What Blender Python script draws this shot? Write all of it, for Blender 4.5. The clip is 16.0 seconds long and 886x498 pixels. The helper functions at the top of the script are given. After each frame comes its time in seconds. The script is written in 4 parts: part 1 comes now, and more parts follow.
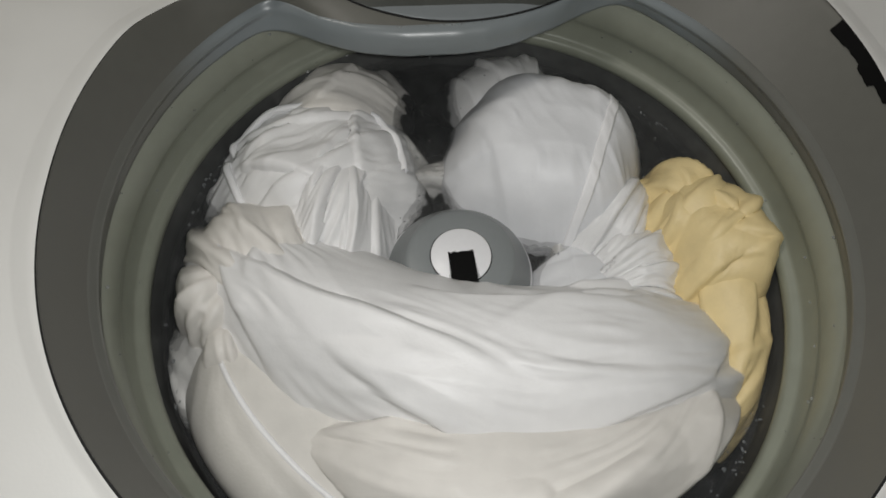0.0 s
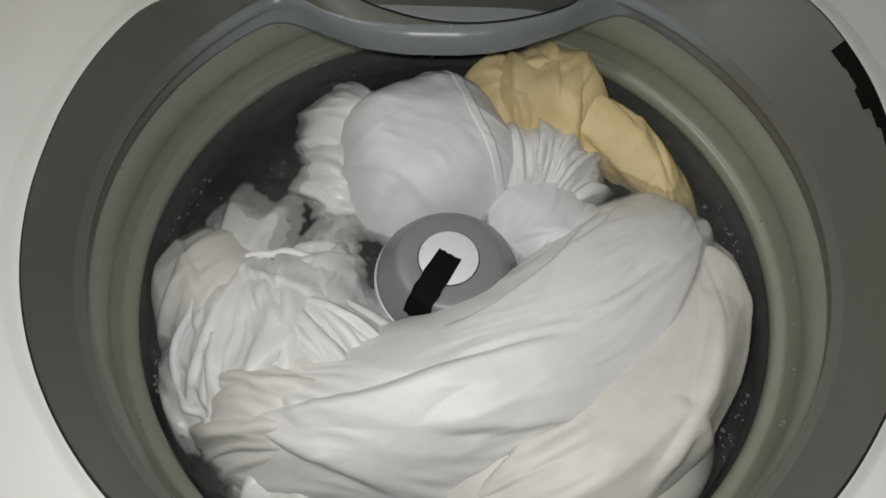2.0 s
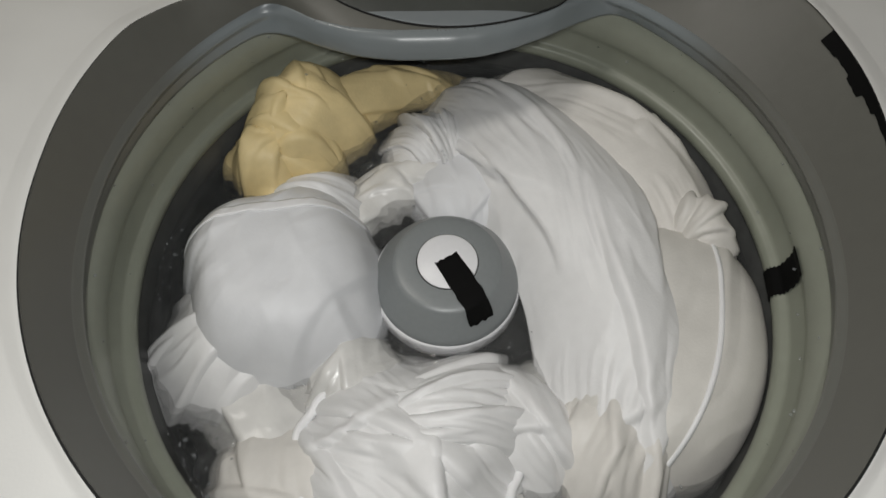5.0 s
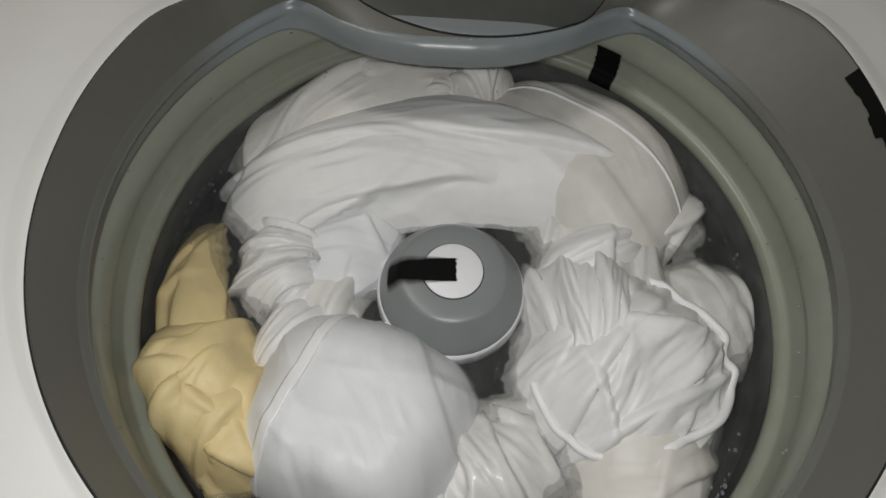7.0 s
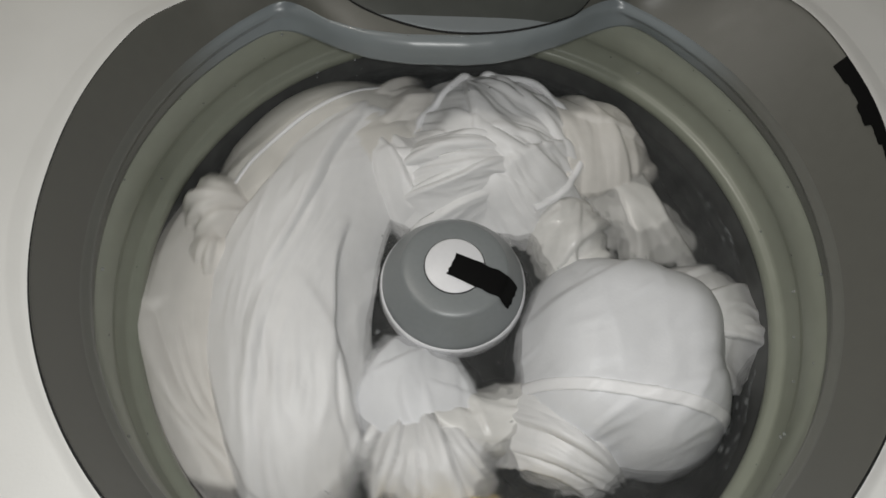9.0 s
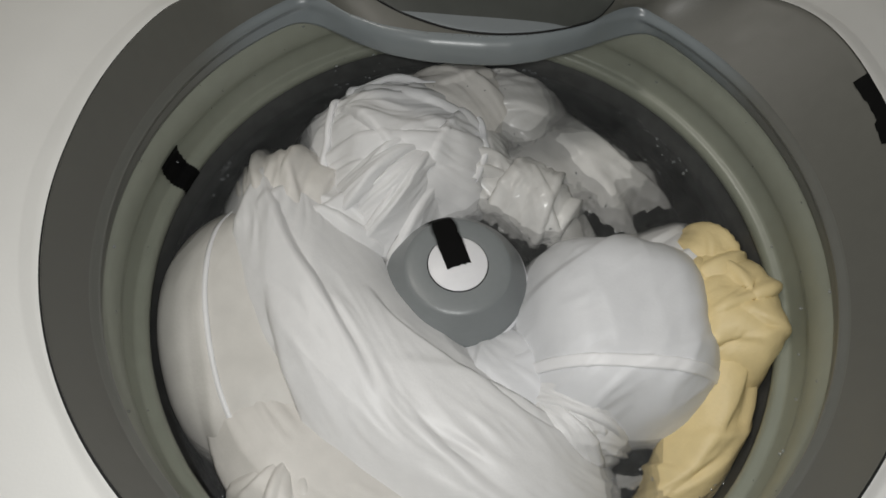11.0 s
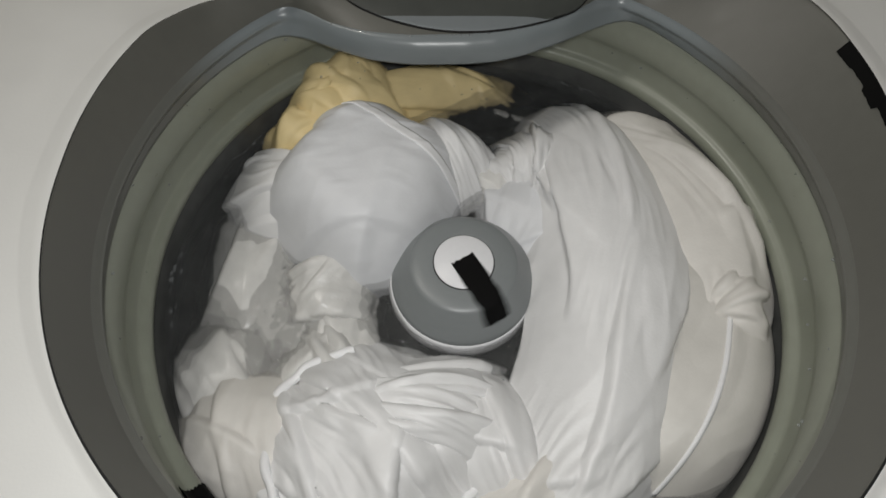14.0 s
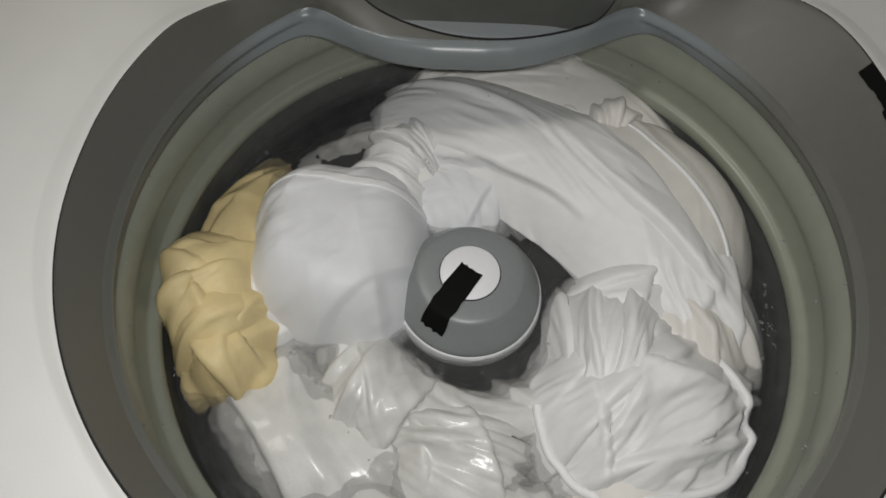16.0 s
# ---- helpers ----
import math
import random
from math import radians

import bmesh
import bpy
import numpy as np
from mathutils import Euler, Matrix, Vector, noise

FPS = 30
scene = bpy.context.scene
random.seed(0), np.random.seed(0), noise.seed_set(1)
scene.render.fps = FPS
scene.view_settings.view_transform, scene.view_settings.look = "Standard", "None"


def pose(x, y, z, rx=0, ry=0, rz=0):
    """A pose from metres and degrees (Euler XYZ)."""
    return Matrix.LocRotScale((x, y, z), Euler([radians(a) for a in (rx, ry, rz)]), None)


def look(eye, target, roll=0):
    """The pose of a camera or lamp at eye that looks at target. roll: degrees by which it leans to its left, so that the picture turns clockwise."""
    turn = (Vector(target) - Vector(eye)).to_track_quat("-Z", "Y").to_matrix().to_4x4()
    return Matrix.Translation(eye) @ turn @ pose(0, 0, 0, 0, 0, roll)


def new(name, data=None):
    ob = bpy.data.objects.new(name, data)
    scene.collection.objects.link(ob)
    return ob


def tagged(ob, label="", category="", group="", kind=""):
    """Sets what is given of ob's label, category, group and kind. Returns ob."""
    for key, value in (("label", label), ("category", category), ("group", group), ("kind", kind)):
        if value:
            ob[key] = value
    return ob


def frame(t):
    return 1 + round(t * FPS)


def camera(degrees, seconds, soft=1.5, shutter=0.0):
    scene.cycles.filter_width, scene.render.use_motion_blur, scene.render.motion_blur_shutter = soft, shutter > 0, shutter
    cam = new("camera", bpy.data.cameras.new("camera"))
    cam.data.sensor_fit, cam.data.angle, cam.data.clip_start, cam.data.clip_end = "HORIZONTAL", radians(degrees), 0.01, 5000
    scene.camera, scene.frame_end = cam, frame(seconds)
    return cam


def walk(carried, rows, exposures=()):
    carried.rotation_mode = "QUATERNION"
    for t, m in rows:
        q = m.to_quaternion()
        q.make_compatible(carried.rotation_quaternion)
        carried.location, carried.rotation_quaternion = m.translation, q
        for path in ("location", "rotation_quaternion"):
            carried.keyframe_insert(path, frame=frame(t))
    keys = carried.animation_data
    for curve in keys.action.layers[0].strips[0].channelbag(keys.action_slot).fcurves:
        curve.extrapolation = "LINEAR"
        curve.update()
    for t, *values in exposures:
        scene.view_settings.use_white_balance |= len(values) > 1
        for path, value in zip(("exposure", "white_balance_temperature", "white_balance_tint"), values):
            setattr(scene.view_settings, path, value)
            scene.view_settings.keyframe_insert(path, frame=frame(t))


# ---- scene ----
cam = camera(76.17, 16.0, soft=1.6, shutter=0.4)
walk(cam, [
    (0, look((-0.0467, -0.2047, 0.4076), (-0.0217, 0.0001, 0.0120), 2.77)),
    (0.5, look((-0.0306, -0.2080, 0.4083), (-0.0180, -0.0017, 0.0120), 3.99)),
    (1, look((-0.0182, -0.2112, 0.4088), (-0.0107, -0.0001, 0.0120), 1.39)),
    (1.5, look((-0.0132, -0.2141, 0.4090), (-0.0129, -0.0048, 0.0120), -0.24)),
    (2, look((-0.0151, -0.2166, 0.4081), (-0.0104, -0.0031, 0.0120), 1.90)),
    (2.5, look((-0.0193, -0.2185, 0.4062), (-0.0115, -0.0040, 0.0120), 3.74)),
    (3, look((-0.0236, -0.2198, 0.4044), (-0.0127, -0.0075, 0.0120), 1.26)),
    (3.5, look((-0.0255, -0.2202, 0.4035), (-0.0096, -0.0005, 0.0120), 3.83)),
    (4, look((-0.0252, -0.2198, 0.4036), (-0.0109, -0.0016, 0.0120), 4.77)),
    (4.2, look((-0.0249, -0.2193, 0.4038), (-0.0123, -0.0023, 0.0120), 1.17)),
    (6.5, look((-0.0203, -0.2102, 0.4086), (-0.0117, 0.0098, 0.0120), 2.48)),
    (7, look((-0.0200, -0.2082, 0.4104), (-0.0150, 0.0086, 0.0120), 3.87)),
    (7.5, look((-0.0207, -0.2067, 0.4124), (-0.0113, 0.0058, 0.0120), 2.00)),
    (8, look((-0.0222, -0.2056, 0.4143), (-0.0166, 0.0065, 0.0120), 1.73)),
    (8.5, look((-0.0236, -0.2049, 0.4157), (-0.0179, 0.0045, 0.0120), 4.57)),
    (9, look((-0.0243, -0.2047, 0.4163), (-0.0135, 0.0066, 0.0120), 3.46)),
    (11.5, look((-0.0163, -0.2123, 0.4147), (-0.0225, 0.0040, 0.0120), 2.82)),
    (12, look((-0.0149, -0.2138, 0.4140), (-0.0181, 0.0122, 0.0120), -1.06)),
    (12.5, look((-0.0143, -0.2145, 0.4131), (-0.0192, 0.0077, 0.0120), -1.69)),
    (13, look((-0.0164, -0.2146, 0.4121), (-0.0190, 0.0090, 0.0120), 3.09)),
    (13.5, look((-0.0209, -0.2147, 0.4112), (-0.0204, 0.0097, 0.0120), 0.02)),
    (14, look((-0.0254, -0.2147, 0.4106), (-0.0197, 0.0045, 0.0120), 0.66)),
    (14.5, look((-0.0275, -0.2148, 0.4103), (-0.0194, 0.0137, 0.0120), 3.92)),
    (15, look((-0.0264, -0.2150, 0.4105), (-0.0181, 0.0121, 0.0120), 3.24)),
    (15.5, look((-0.0237, -0.2154, 0.4111), (-0.0147, 0.0106, 0.0120), 2.07)),
    (16, look((-0.0202, -0.2158, 0.4118), (-0.0268, 0.0082, 0.0120), 0.62)),
])

# ---------------------------------------------------------------- light
world = bpy.data.worlds.new("room_air")
world.use_nodes = True
world.node_tree.nodes["Background"].inputs[0].default_value = (0.9, 0.95, 1.0, 1)
world.node_tree.nodes["Background"].inputs[1].default_value = 0.02
scene.world = world


def lamp(name, at, aim, size, watts, colour):
    data = bpy.data.lights.new(name, "AREA")
    data.shape, data.size, data.energy, data.color = "DISK", size, watts, colour
    ob = new(name, data)
    ob.matrix_world = look(at, aim)
    return ob


# the hand lamp's two white diodes beside the lens, and the room's own dim warm lamp
lamp("torch_light", (-0.055, -0.210, 0.424), (0.0, 0.13, 0.0), 0.014, 0.59, (0.985, 0.985, 0.97))
lamp("torch_light", (0.012, -0.210, 0.424), (0.0, 0.13, 0.0), 0.014, 0.59, (0.985, 0.985, 0.97))
lamp("room_light", (-0.65, 0.30, 1.5), (0, 0, 0), 0.35, 5.2, (1.0, 0.955, 0.88))
scene.view_settings.exposure = 0.0


# ---------------------------------------------------------------- materials
def material(name, colour, rough=0.5, vary=0.08, scale=40.0, bump=0.0, bump_scale=300.0, metal=0.0, coat=0.0, alpha=1.0, spec=0.5,
             stain=None, sheen=0.0, sss=0.0, wrinkle=0.0, wrinkle_scale=38.0):
    mat = bpy.data.materials.new(name)
    mat.use_nodes = True
    nt = mat.node_tree
    p = nt.nodes["Principled BSDF"]
    p.inputs["Roughness"].default_value = rough
    p.inputs["Metallic"].default_value = metal
    p.inputs["Coat Weight"].default_value = coat
    p.inputs["Coat Roughness"].default_value = 0.15
    p.inputs["Alpha"].default_value = alpha
    p.inputs["Specular IOR Level"].default_value = spec
    p.inputs["Sheen Weight"].default_value = sheen
    if sss:
        p.inputs["Subsurface Weight"].default_value = sss
        p.inputs["Subsurface Radius"].default_value = (0.006, 0.005, 0.004)
        p.inputs["Subsurface Scale"].default_value = 1.0
    co = nt.nodes.new("ShaderNodeTexCoord")
    big = nt.nodes.new("ShaderNodeTexNoise")
    big.inputs["Scale"].default_value, big.inputs["Detail"].default_value = scale * 0.25, 4
    small = nt.nodes.new("ShaderNodeTexNoise")
    small.inputs["Scale"].default_value, small.inputs["Detail"].default_value = scale * 4, 6
    for n in (big, small):
        nt.links.new(co.outputs["Object"], n.inputs["Vector"])
    add = nt.nodes.new("ShaderNodeMath")
    add.operation = "ADD"
    nt.links.new(big.outputs[0], add.inputs[0])
    nt.links.new(small.outputs[0], add.inputs[1])
    ramp = nt.nodes.new("ShaderNodeMapRange")
    ramp.inputs["From Min"].default_value, ramp.inputs["From Max"].default_value = 0.6, 1.4
    nt.links.new(add.outputs[0], ramp.inputs[0])
    mix = nt.nodes.new("ShaderNodeMix")
    mix.data_type = "RGBA"
    dark = stain or tuple(c * (1 - 2 * vary) for c in colour)
    mix.inputs[6].default_value = (*dark, 1)
    mix.inputs[7].default_value = (*[min(1, c * (1 + vary * 0.5)) for c in colour], 1)
    nt.links.new(ramp.outputs[0], mix.inputs[0])
    nt.links.new(mix.outputs[2], p.inputs["Base Color"])
    rr = nt.nodes.new("ShaderNodeMapRange")
    rr.inputs["To Min"].default_value, rr.inputs["To Max"].default_value = max(0.02, rough - 0.06), min(1, rough + 0.08)
    nt.links.new(small.outputs[0], rr.inputs[0])
    nt.links.new(rr.outputs[0], p.inputs["Roughness"])
    if bump:
        fine = nt.nodes.new("ShaderNodeTexNoise")
        fine.inputs["Scale"].default_value, fine.inputs["Detail"].default_value = bump_scale, 5
        nt.links.new(co.outputs["Object"], fine.inputs["Vector"])
        b = nt.nodes.new("ShaderNodeBump")
        b.inputs["Strength"].default_value, b.inputs["Distance"].default_value = bump, 0.002
        nt.links.new(fine.outputs[0], b.inputs["Height"])
        nt.links.new(b.outputs[0], p.inputs["Normal"])
    if wrinkle:
        last = b
        for turn, scale_k, power in ((0.5, 1.0, 0.8), (2.1, 1.7, 0.3)):
            mp = nt.nodes.new("ShaderNodeMapping")
            mp.inputs["Rotation"].default_value = (0, 0, turn)
            mp.inputs["Scale"].default_value = (1.0, 0.3, 0.6)
            rid = nt.nodes.new("ShaderNodeTexNoise")
            rid.noise_type = "RIDGED_MULTIFRACTAL"
            rid.inputs["Scale"].default_value, rid.inputs["Detail"].default_value = wrinkle_scale * scale_k, 2
            rid.inputs["Distortion"].default_value = 0.6
            nt.links.new(co.outputs["Object"], mp.inputs["Vector"])
            nt.links.new(mp.outputs[0], rid.inputs["Vector"])
            w = nt.nodes.new("ShaderNodeBump")
            w.inputs["Strength"].default_value, w.inputs["Distance"].default_value = min(1, wrinkle * power), 0.0025
            nt.links.new(rid.outputs[0], w.inputs["Height"])
            nt.links.new(w.outputs[0], last.inputs["Normal"])
            last = w
    return mat


WHITE_ENAMEL = material("white_enamel", (0.78, 0.78, 0.76), 0.35, 0.02, 8, 0.04, 500)
GREY_PLASTIC = material("grey_plastic", (0.116, 0.115, 0.101), 0.44, 0.05, 25, 0.06, 900)
LIT_EDGE_PLASTIC = material("lit_edge_plastic", (0.180, 0.198, 0.206), 0.34, 0.02, 25, 0.0, 900)


def lighten_towards_hood(mat, colour, y0, y1):
    """Paint the hood's light into the colour, between two distances towards the machine's back."""
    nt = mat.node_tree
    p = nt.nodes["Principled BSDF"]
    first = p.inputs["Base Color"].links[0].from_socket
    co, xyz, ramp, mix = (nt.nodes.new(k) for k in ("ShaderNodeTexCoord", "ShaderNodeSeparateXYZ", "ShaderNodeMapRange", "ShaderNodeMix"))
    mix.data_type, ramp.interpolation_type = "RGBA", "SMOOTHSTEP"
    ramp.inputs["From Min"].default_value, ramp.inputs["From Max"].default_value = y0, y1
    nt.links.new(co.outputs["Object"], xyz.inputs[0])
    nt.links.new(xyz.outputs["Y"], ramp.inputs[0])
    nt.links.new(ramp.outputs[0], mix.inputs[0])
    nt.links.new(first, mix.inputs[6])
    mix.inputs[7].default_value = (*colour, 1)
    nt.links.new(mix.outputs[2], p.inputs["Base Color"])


# one grey plastic; the bluish light on its hood is mixed into the colour
LIT_HOOD_PLASTIC = material("lit_hood_plastic", (0.134, 0.135, 0.121), 0.30, 0.03, 25, 0.0, 900)
lighten_towards_hood(LIT_HOOD_PLASTIC, (0.200, 0.224, 0.234), 0.10, 0.175)
DARK_PLASTIC = material("dark_grey_plastic", (0.058, 0.062, 0.057), 0.35, 0.06, 25, 0.06, 900)
RING_PLASTIC = material("grey_green_plastic", (0.258, 0.272, 0.222), 0.30, 0.06, 18, 0.05, 700)
CAP_PLASTIC = material("cap_plastic", (0.222, 0.238, 0.242), 0.34, 0.04, 60, 0.08, 1200)
PURE_WHITE = material("white_plastic", (0.80, 0.80, 0.82), 0.35, 0.02, 60)
BLACK_TAPE = material("black_tape", (0.003, 0.003, 0.003), 0.7, 0.1, 80, 0.1, 600, spec=0.12)
SEAM_BLACK = material("seam_black", (0.004, 0.004, 0.004), 0.8, 0.1, 60)
STEEL = material("basket_wall", (0.11, 0.113, 0.11), 0.35, 0.2, 20, 0.05, 300)
WATER = material("murky_water", (0.12, 0.124, 0.124), 0.05, 0.3, 14, 0.8, 130, alpha=0.22, spec=0.8)
MURK = material("murk_sheet", (0.165, 0.169, 0.168), 0.9, 0.3, 14, alpha=0.115, spec=0.0)
COTTON = material("wet_white_cotton", (0.76, 0.758, 0.758), 0.44, 0.03, 22, 0.10, 420, wrinkle=0.8)
PURE_COTTON = material("wet_hem_cotton", (0.84, 0.84, 0.85), 0.45, 0.03, 22, 0.10, 420)
COTTON_WARM = material("wet_cream_cotton", (0.715, 0.692, 0.655), 0.48, 0.05, 18, 0.10, 420, wrinkle=0.5)
COTTON_BEIGE = material("wet_beige_cotton", (0.655, 0.637, 0.600), 0.5, 0.06, 14, 0.1, 420, wrinkle=0.16, wrinkle_scale=24)
COTTON_BLUE = material("wet_bluish_white_cotton", (0.73, 0.738, 0.757), 0.48, 0.04, 14, 0.08, 420, wrinkle=0.4, wrinkle_scale=28)
COTTON_YELLOW = material("wet_yellow_cotton", (0.80, 0.645, 0.34), 0.5, 0.07, 18, 0.15, 420, wrinkle=0.5)
COTTON_SUNK = material("sunken_grey_white_cotton", (0.72, 0.712, 0.69), 0.45, 0.10, 14, 0.15, 420, wrinkle=0.6, coat=0.2)
BUBBLE = material("bubble_film", (0.40, 0.42, 0.43), 0.04, 0.05, 60, alpha=0.30, spec=1.0, coat=1.0)
WALL_PAINT = material("wall_paint", (0.6, 0.6, 0.58), 0.8, 0.03, 3)
FLOOR_TILE = material("floor_tile", (0.3, 0.29, 0.27), 0.5, 0.06, 4)


# ---------------------------------------------------------------- mesh helpers
def mesh_object(name, verts, faces, mat, parent=None, smooth=True):
    me = bpy.data.meshes.new(name)
    me.from_pydata([tuple(v) for v in verts], [], [tuple(f) for f in faces])
    me.update()
    me.materials.append(mat)
    if smooth:
        me.shade_smooth()
    ob = new(name, me)
    ob.parent = parent
    return ob


def part(name, bm, mat, parent=None, label="", smooth=True):
    me = bpy.data.meshes.new(name)
    bmesh.ops.recalc_face_normals(bm, faces=bm.faces)
    bm.to_mesh(me)
    bm.free()
    me.materials.append(mat)
    if smooth:
        me.shade_smooth()
    ob = new(name, me)
    ob.parent = parent
    return tagged(ob, label) if label else ob


def grid_faces(n, m, wrap_n=False, wrap_m=False):
    """Faces of an n x m grid of points, row by row."""
    out = []
    for i in range(n if wrap_n else n - 1):
        for j in range(m if wrap_m else m - 1):
            a, b = i, (i + 1) % n
            c, d = j, (j + 1) % m
            out.append((a * m + c, b * m + c, b * m + d, a * m + d))
    return out


def lathe(name, profile, mat, parent=None, steps=128, label=""):
    """A closed or open profile of (radius, z), turned round the axis."""
    pts = []
    for k in range(steps):
        a = 2 * math.pi * k / steps
        pts += [(r * math.cos(a), r * math.sin(a), z) for r, z in profile]
    ob = mesh_object(name, pts, grid_faces(steps, len(profile), True, False), mat, parent)
    return tagged(ob, label) if label else ob


def smooth_profile(keys, n):
    """A rounded run through (radius, z) keys."""
    keys = np.array(keys, float)
    for _ in range(n):
        a, b = keys[:-1], keys[1:]
        keys = np.concatenate([keys[:1], np.stack([0.75 * a + 0.25 * b, 0.25 * a + 0.75 * b], 1).reshape(-1, 2), keys[-1:]])
    return [tuple(k) for k in keys]


# smooth gradient noise, many points at once
_rng = np.random.RandomState(7)
_perm = np.tile(_rng.permutation(256), 3)
_grad = _rng.normal(size=(256, 3))
_grad /= np.linalg.norm(_grad, axis=1)[:, None]


def perlin(p):
    i = np.floor(p).astype(int)
    f = p - i
    i &= 255
    u = f * f * f * (f * (f * 6 - 15) + 10)
    total = np.zeros(len(p))
    for dx in (0, 1):
        for dy in (0, 1):
            for dz in (0, 1):
                h = _perm[_perm[_perm[i[:, 0] + dx] + i[:, 1] + dy] + i[:, 2] + dz]
                g = (_grad[h] * (f - (dx, dy, dz))).sum(1)
                w = (u[:, 0] if dx else 1 - u[:, 0]) * (u[:, 1] if dy else 1 - u[:, 1]) * (u[:, 2] if dz else 1 - u[:, 2])
                total += w * g
    return total


def cube_sphere(n):
    """Points of a sphere from a cube's six n x n faces, with its quads."""
    k = np.tan(np.linspace(-np.pi / 4, np.pi / 4, n))
    a, b = (x.ravel() for x in np.meshgrid(k, k, indexing="ij"))
    o = np.ones_like(a)
    pts, faces = [], []
    for s, (u, v, w) in enumerate(((a, b, o), (b, a, -o), (o, a, b), (-o, b, a), (b, o, a), (a, -o, b))):
        pts.append(np.stack([u, v, w], 1))
        faces += [tuple(x + s * n * n for x in f) for f in grid_faces(n, n)]
    p = np.concatenate(pts)
    p /= np.linalg.norm(p, axis=1)[:, None]
    key, first, back = np.unique(np.round(p, 5), axis=0, return_index=True, return_inverse=True)
    back = back.ravel()
    return p[first], [tuple(back[x] for x in f) for f in faces]


def cord(name, pts, radius, mat, parent=None, closed=True, n=140, m=10):
    """A round cord or hem through the points."""
    p = np.array(pts, float)
    for _ in range(4):
        a, b = (p, np.roll(p, -1, 0)) if closed else (p[:-1], p[1:])
        mid = np.stack([0.75 * a + 0.25 * b, 0.25 * a + 0.75 * b], 1).reshape(-1, 3)
        p = mid if closed else np.concatenate([p[:1], mid, p[-1:]])
    n = len(p)
    d = (np.roll(p, -1, 0) - np.roll(p, 1, 0)) if closed else np.gradient(p, axis=0)
    d /= np.linalg.norm(d, axis=1)[:, None]
    side = np.cross(d, (0, 0, 1))
    side /= np.linalg.norm(side, axis=1)[:, None] + 1e-9
    up = np.cross(side, d)
    out = []
    for j in range(m):
        a = 2 * math.pi * j / m
        out.append(p + radius * (side * math.cos(a) + up * math.sin(a)))
    out = np.stack(out, 1).reshape(-1, 3)
    return mesh_object(name, out, grid_faces(n, m, closed, True), mat, parent)


def pull(P, a, b, rest, k, soft=False):
    """Bring two sets of points of the cloth P to their distance rest; soft: only push apart."""
    d = P[b] - P[a]
    n = np.sqrt((d * d).sum(-1)) + 1e-9
    e = (n - rest) / n
    if soft:
        e = np.minimum(e, 0)
    d *= (0.5 * k * e)[..., None]
    P[a] += d
    P[b] -= d


def settle(base, long_s, long_t, seed, rounds, stiff=0.35, sag=0.00005, rough=0.002, uneven=0.12, scale=30.0):
    """Lay a cloth that is too large by the factors long_s, long_t over the surface base (n x m x 3): it buckles into folds and rests on base."""
    n, m = base.shape[:2]
    P = base.copy()
    flat = base.reshape(-1, 3)
    lift = perlin(flat * scale + seed * 3.3) + 0.6 * perlin(flat * scale * 2.3 + seed * 5.1)
    P[..., 2] += rough * (lift.reshape(n, m) + 0.5)
    P[..., :2] += 0.3 * rough * np.stack([perlin(flat * 60 + seed), perlin(flat * 60 + seed + 9)], 1).reshape(n, m, 2)
    more = 1 + uneven * perlin(flat * 16 + seed * 1.7).reshape(n, m) * 2
    jobs = []

    def add(di, dj, mode, k, soft=False):
        ii = np.arange(n - di)
        jj = np.arange(m - abs(dj))
        fact = (long_s * di + long_t * abs(dj)) / (di + abs(dj))
        for ph in (0, 1):
            if di:
                sel_i, sel_j = (ii[(ii // mode) % 2 == ph] if mode > 1 else ii[ii % 2 == ph]), jj
            else:
                sel_i, sel_j = np.arange(n), (jj[(jj // mode) % 2 == ph] if mode > 1 else jj[jj % 2 == ph])
            j0 = sel_j + (-dj if dj < 0 else 0)
            a = np.ix_(sel_i, j0)
            b = np.ix_(sel_i + di, j0 + dj)
            rest = np.sqrt(((base[b] - base[a]) ** 2).sum(-1)) * (1 + (fact - 1) * more[a])
            jobs.append((a, b, rest, k, soft))

    add(1, 0, 1, 1.0), add(0, 1, 1, 1.0), add(1, 1, 1, 0.6), add(1, -1, 1, 0.6)
    add(2, 0, 2, stiff, True), add(0, 2, 2, stiff, True)
    floor = base[..., 2] - 0.0008
    for r in range(rounds):
        P[..., 2] -= sag
        for a, b, rest, k, soft in jobs:
            pull(P, a, b, rest, k, soft)
        P[..., :2] += 0.03 * (base[..., :2] - P[..., :2])
        np.maximum(P[..., 2], floor, out=P[..., 2])
    P[1:-1, 1:-1] = 0.6 * P[1:-1, 1:-1] + 0.1 * (P[2:, 1:-1] + P[:-2, 1:-1] + P[1:-1, 2:] + P[1:-1, :-2])
    return P


def resample(P, n, m):
    """The grid P at another fineness, smoothly."""
    for axis, k in ((0, n), (1, m)):
        old = P.shape[axis]
        u = np.linspace(0, old - 1, k)
        i = np.clip(np.floor(u).astype(int), 0, old - 2)
        f = (u - i).reshape([-1 if a == axis else 1 for a in range(3)])
        a, b, c, d = (np.take(P, np.clip(i + o, 0, old - 1), axis) for o in (-1, 0, 1, 2))
        P = b + 0.5 * f * (c - a + f * (2 * a - 5 * b + 4 * c - d + f * (3 * (b - c) + d - a)))
    return P


def swirl(r):
    """How far the swirling water, and what floats in it, climbs towards the basket wall."""
    return 0.020 * np.clip((np.asarray(r) - 0.075) / 0.175, 0, 1.1) ** 1.4


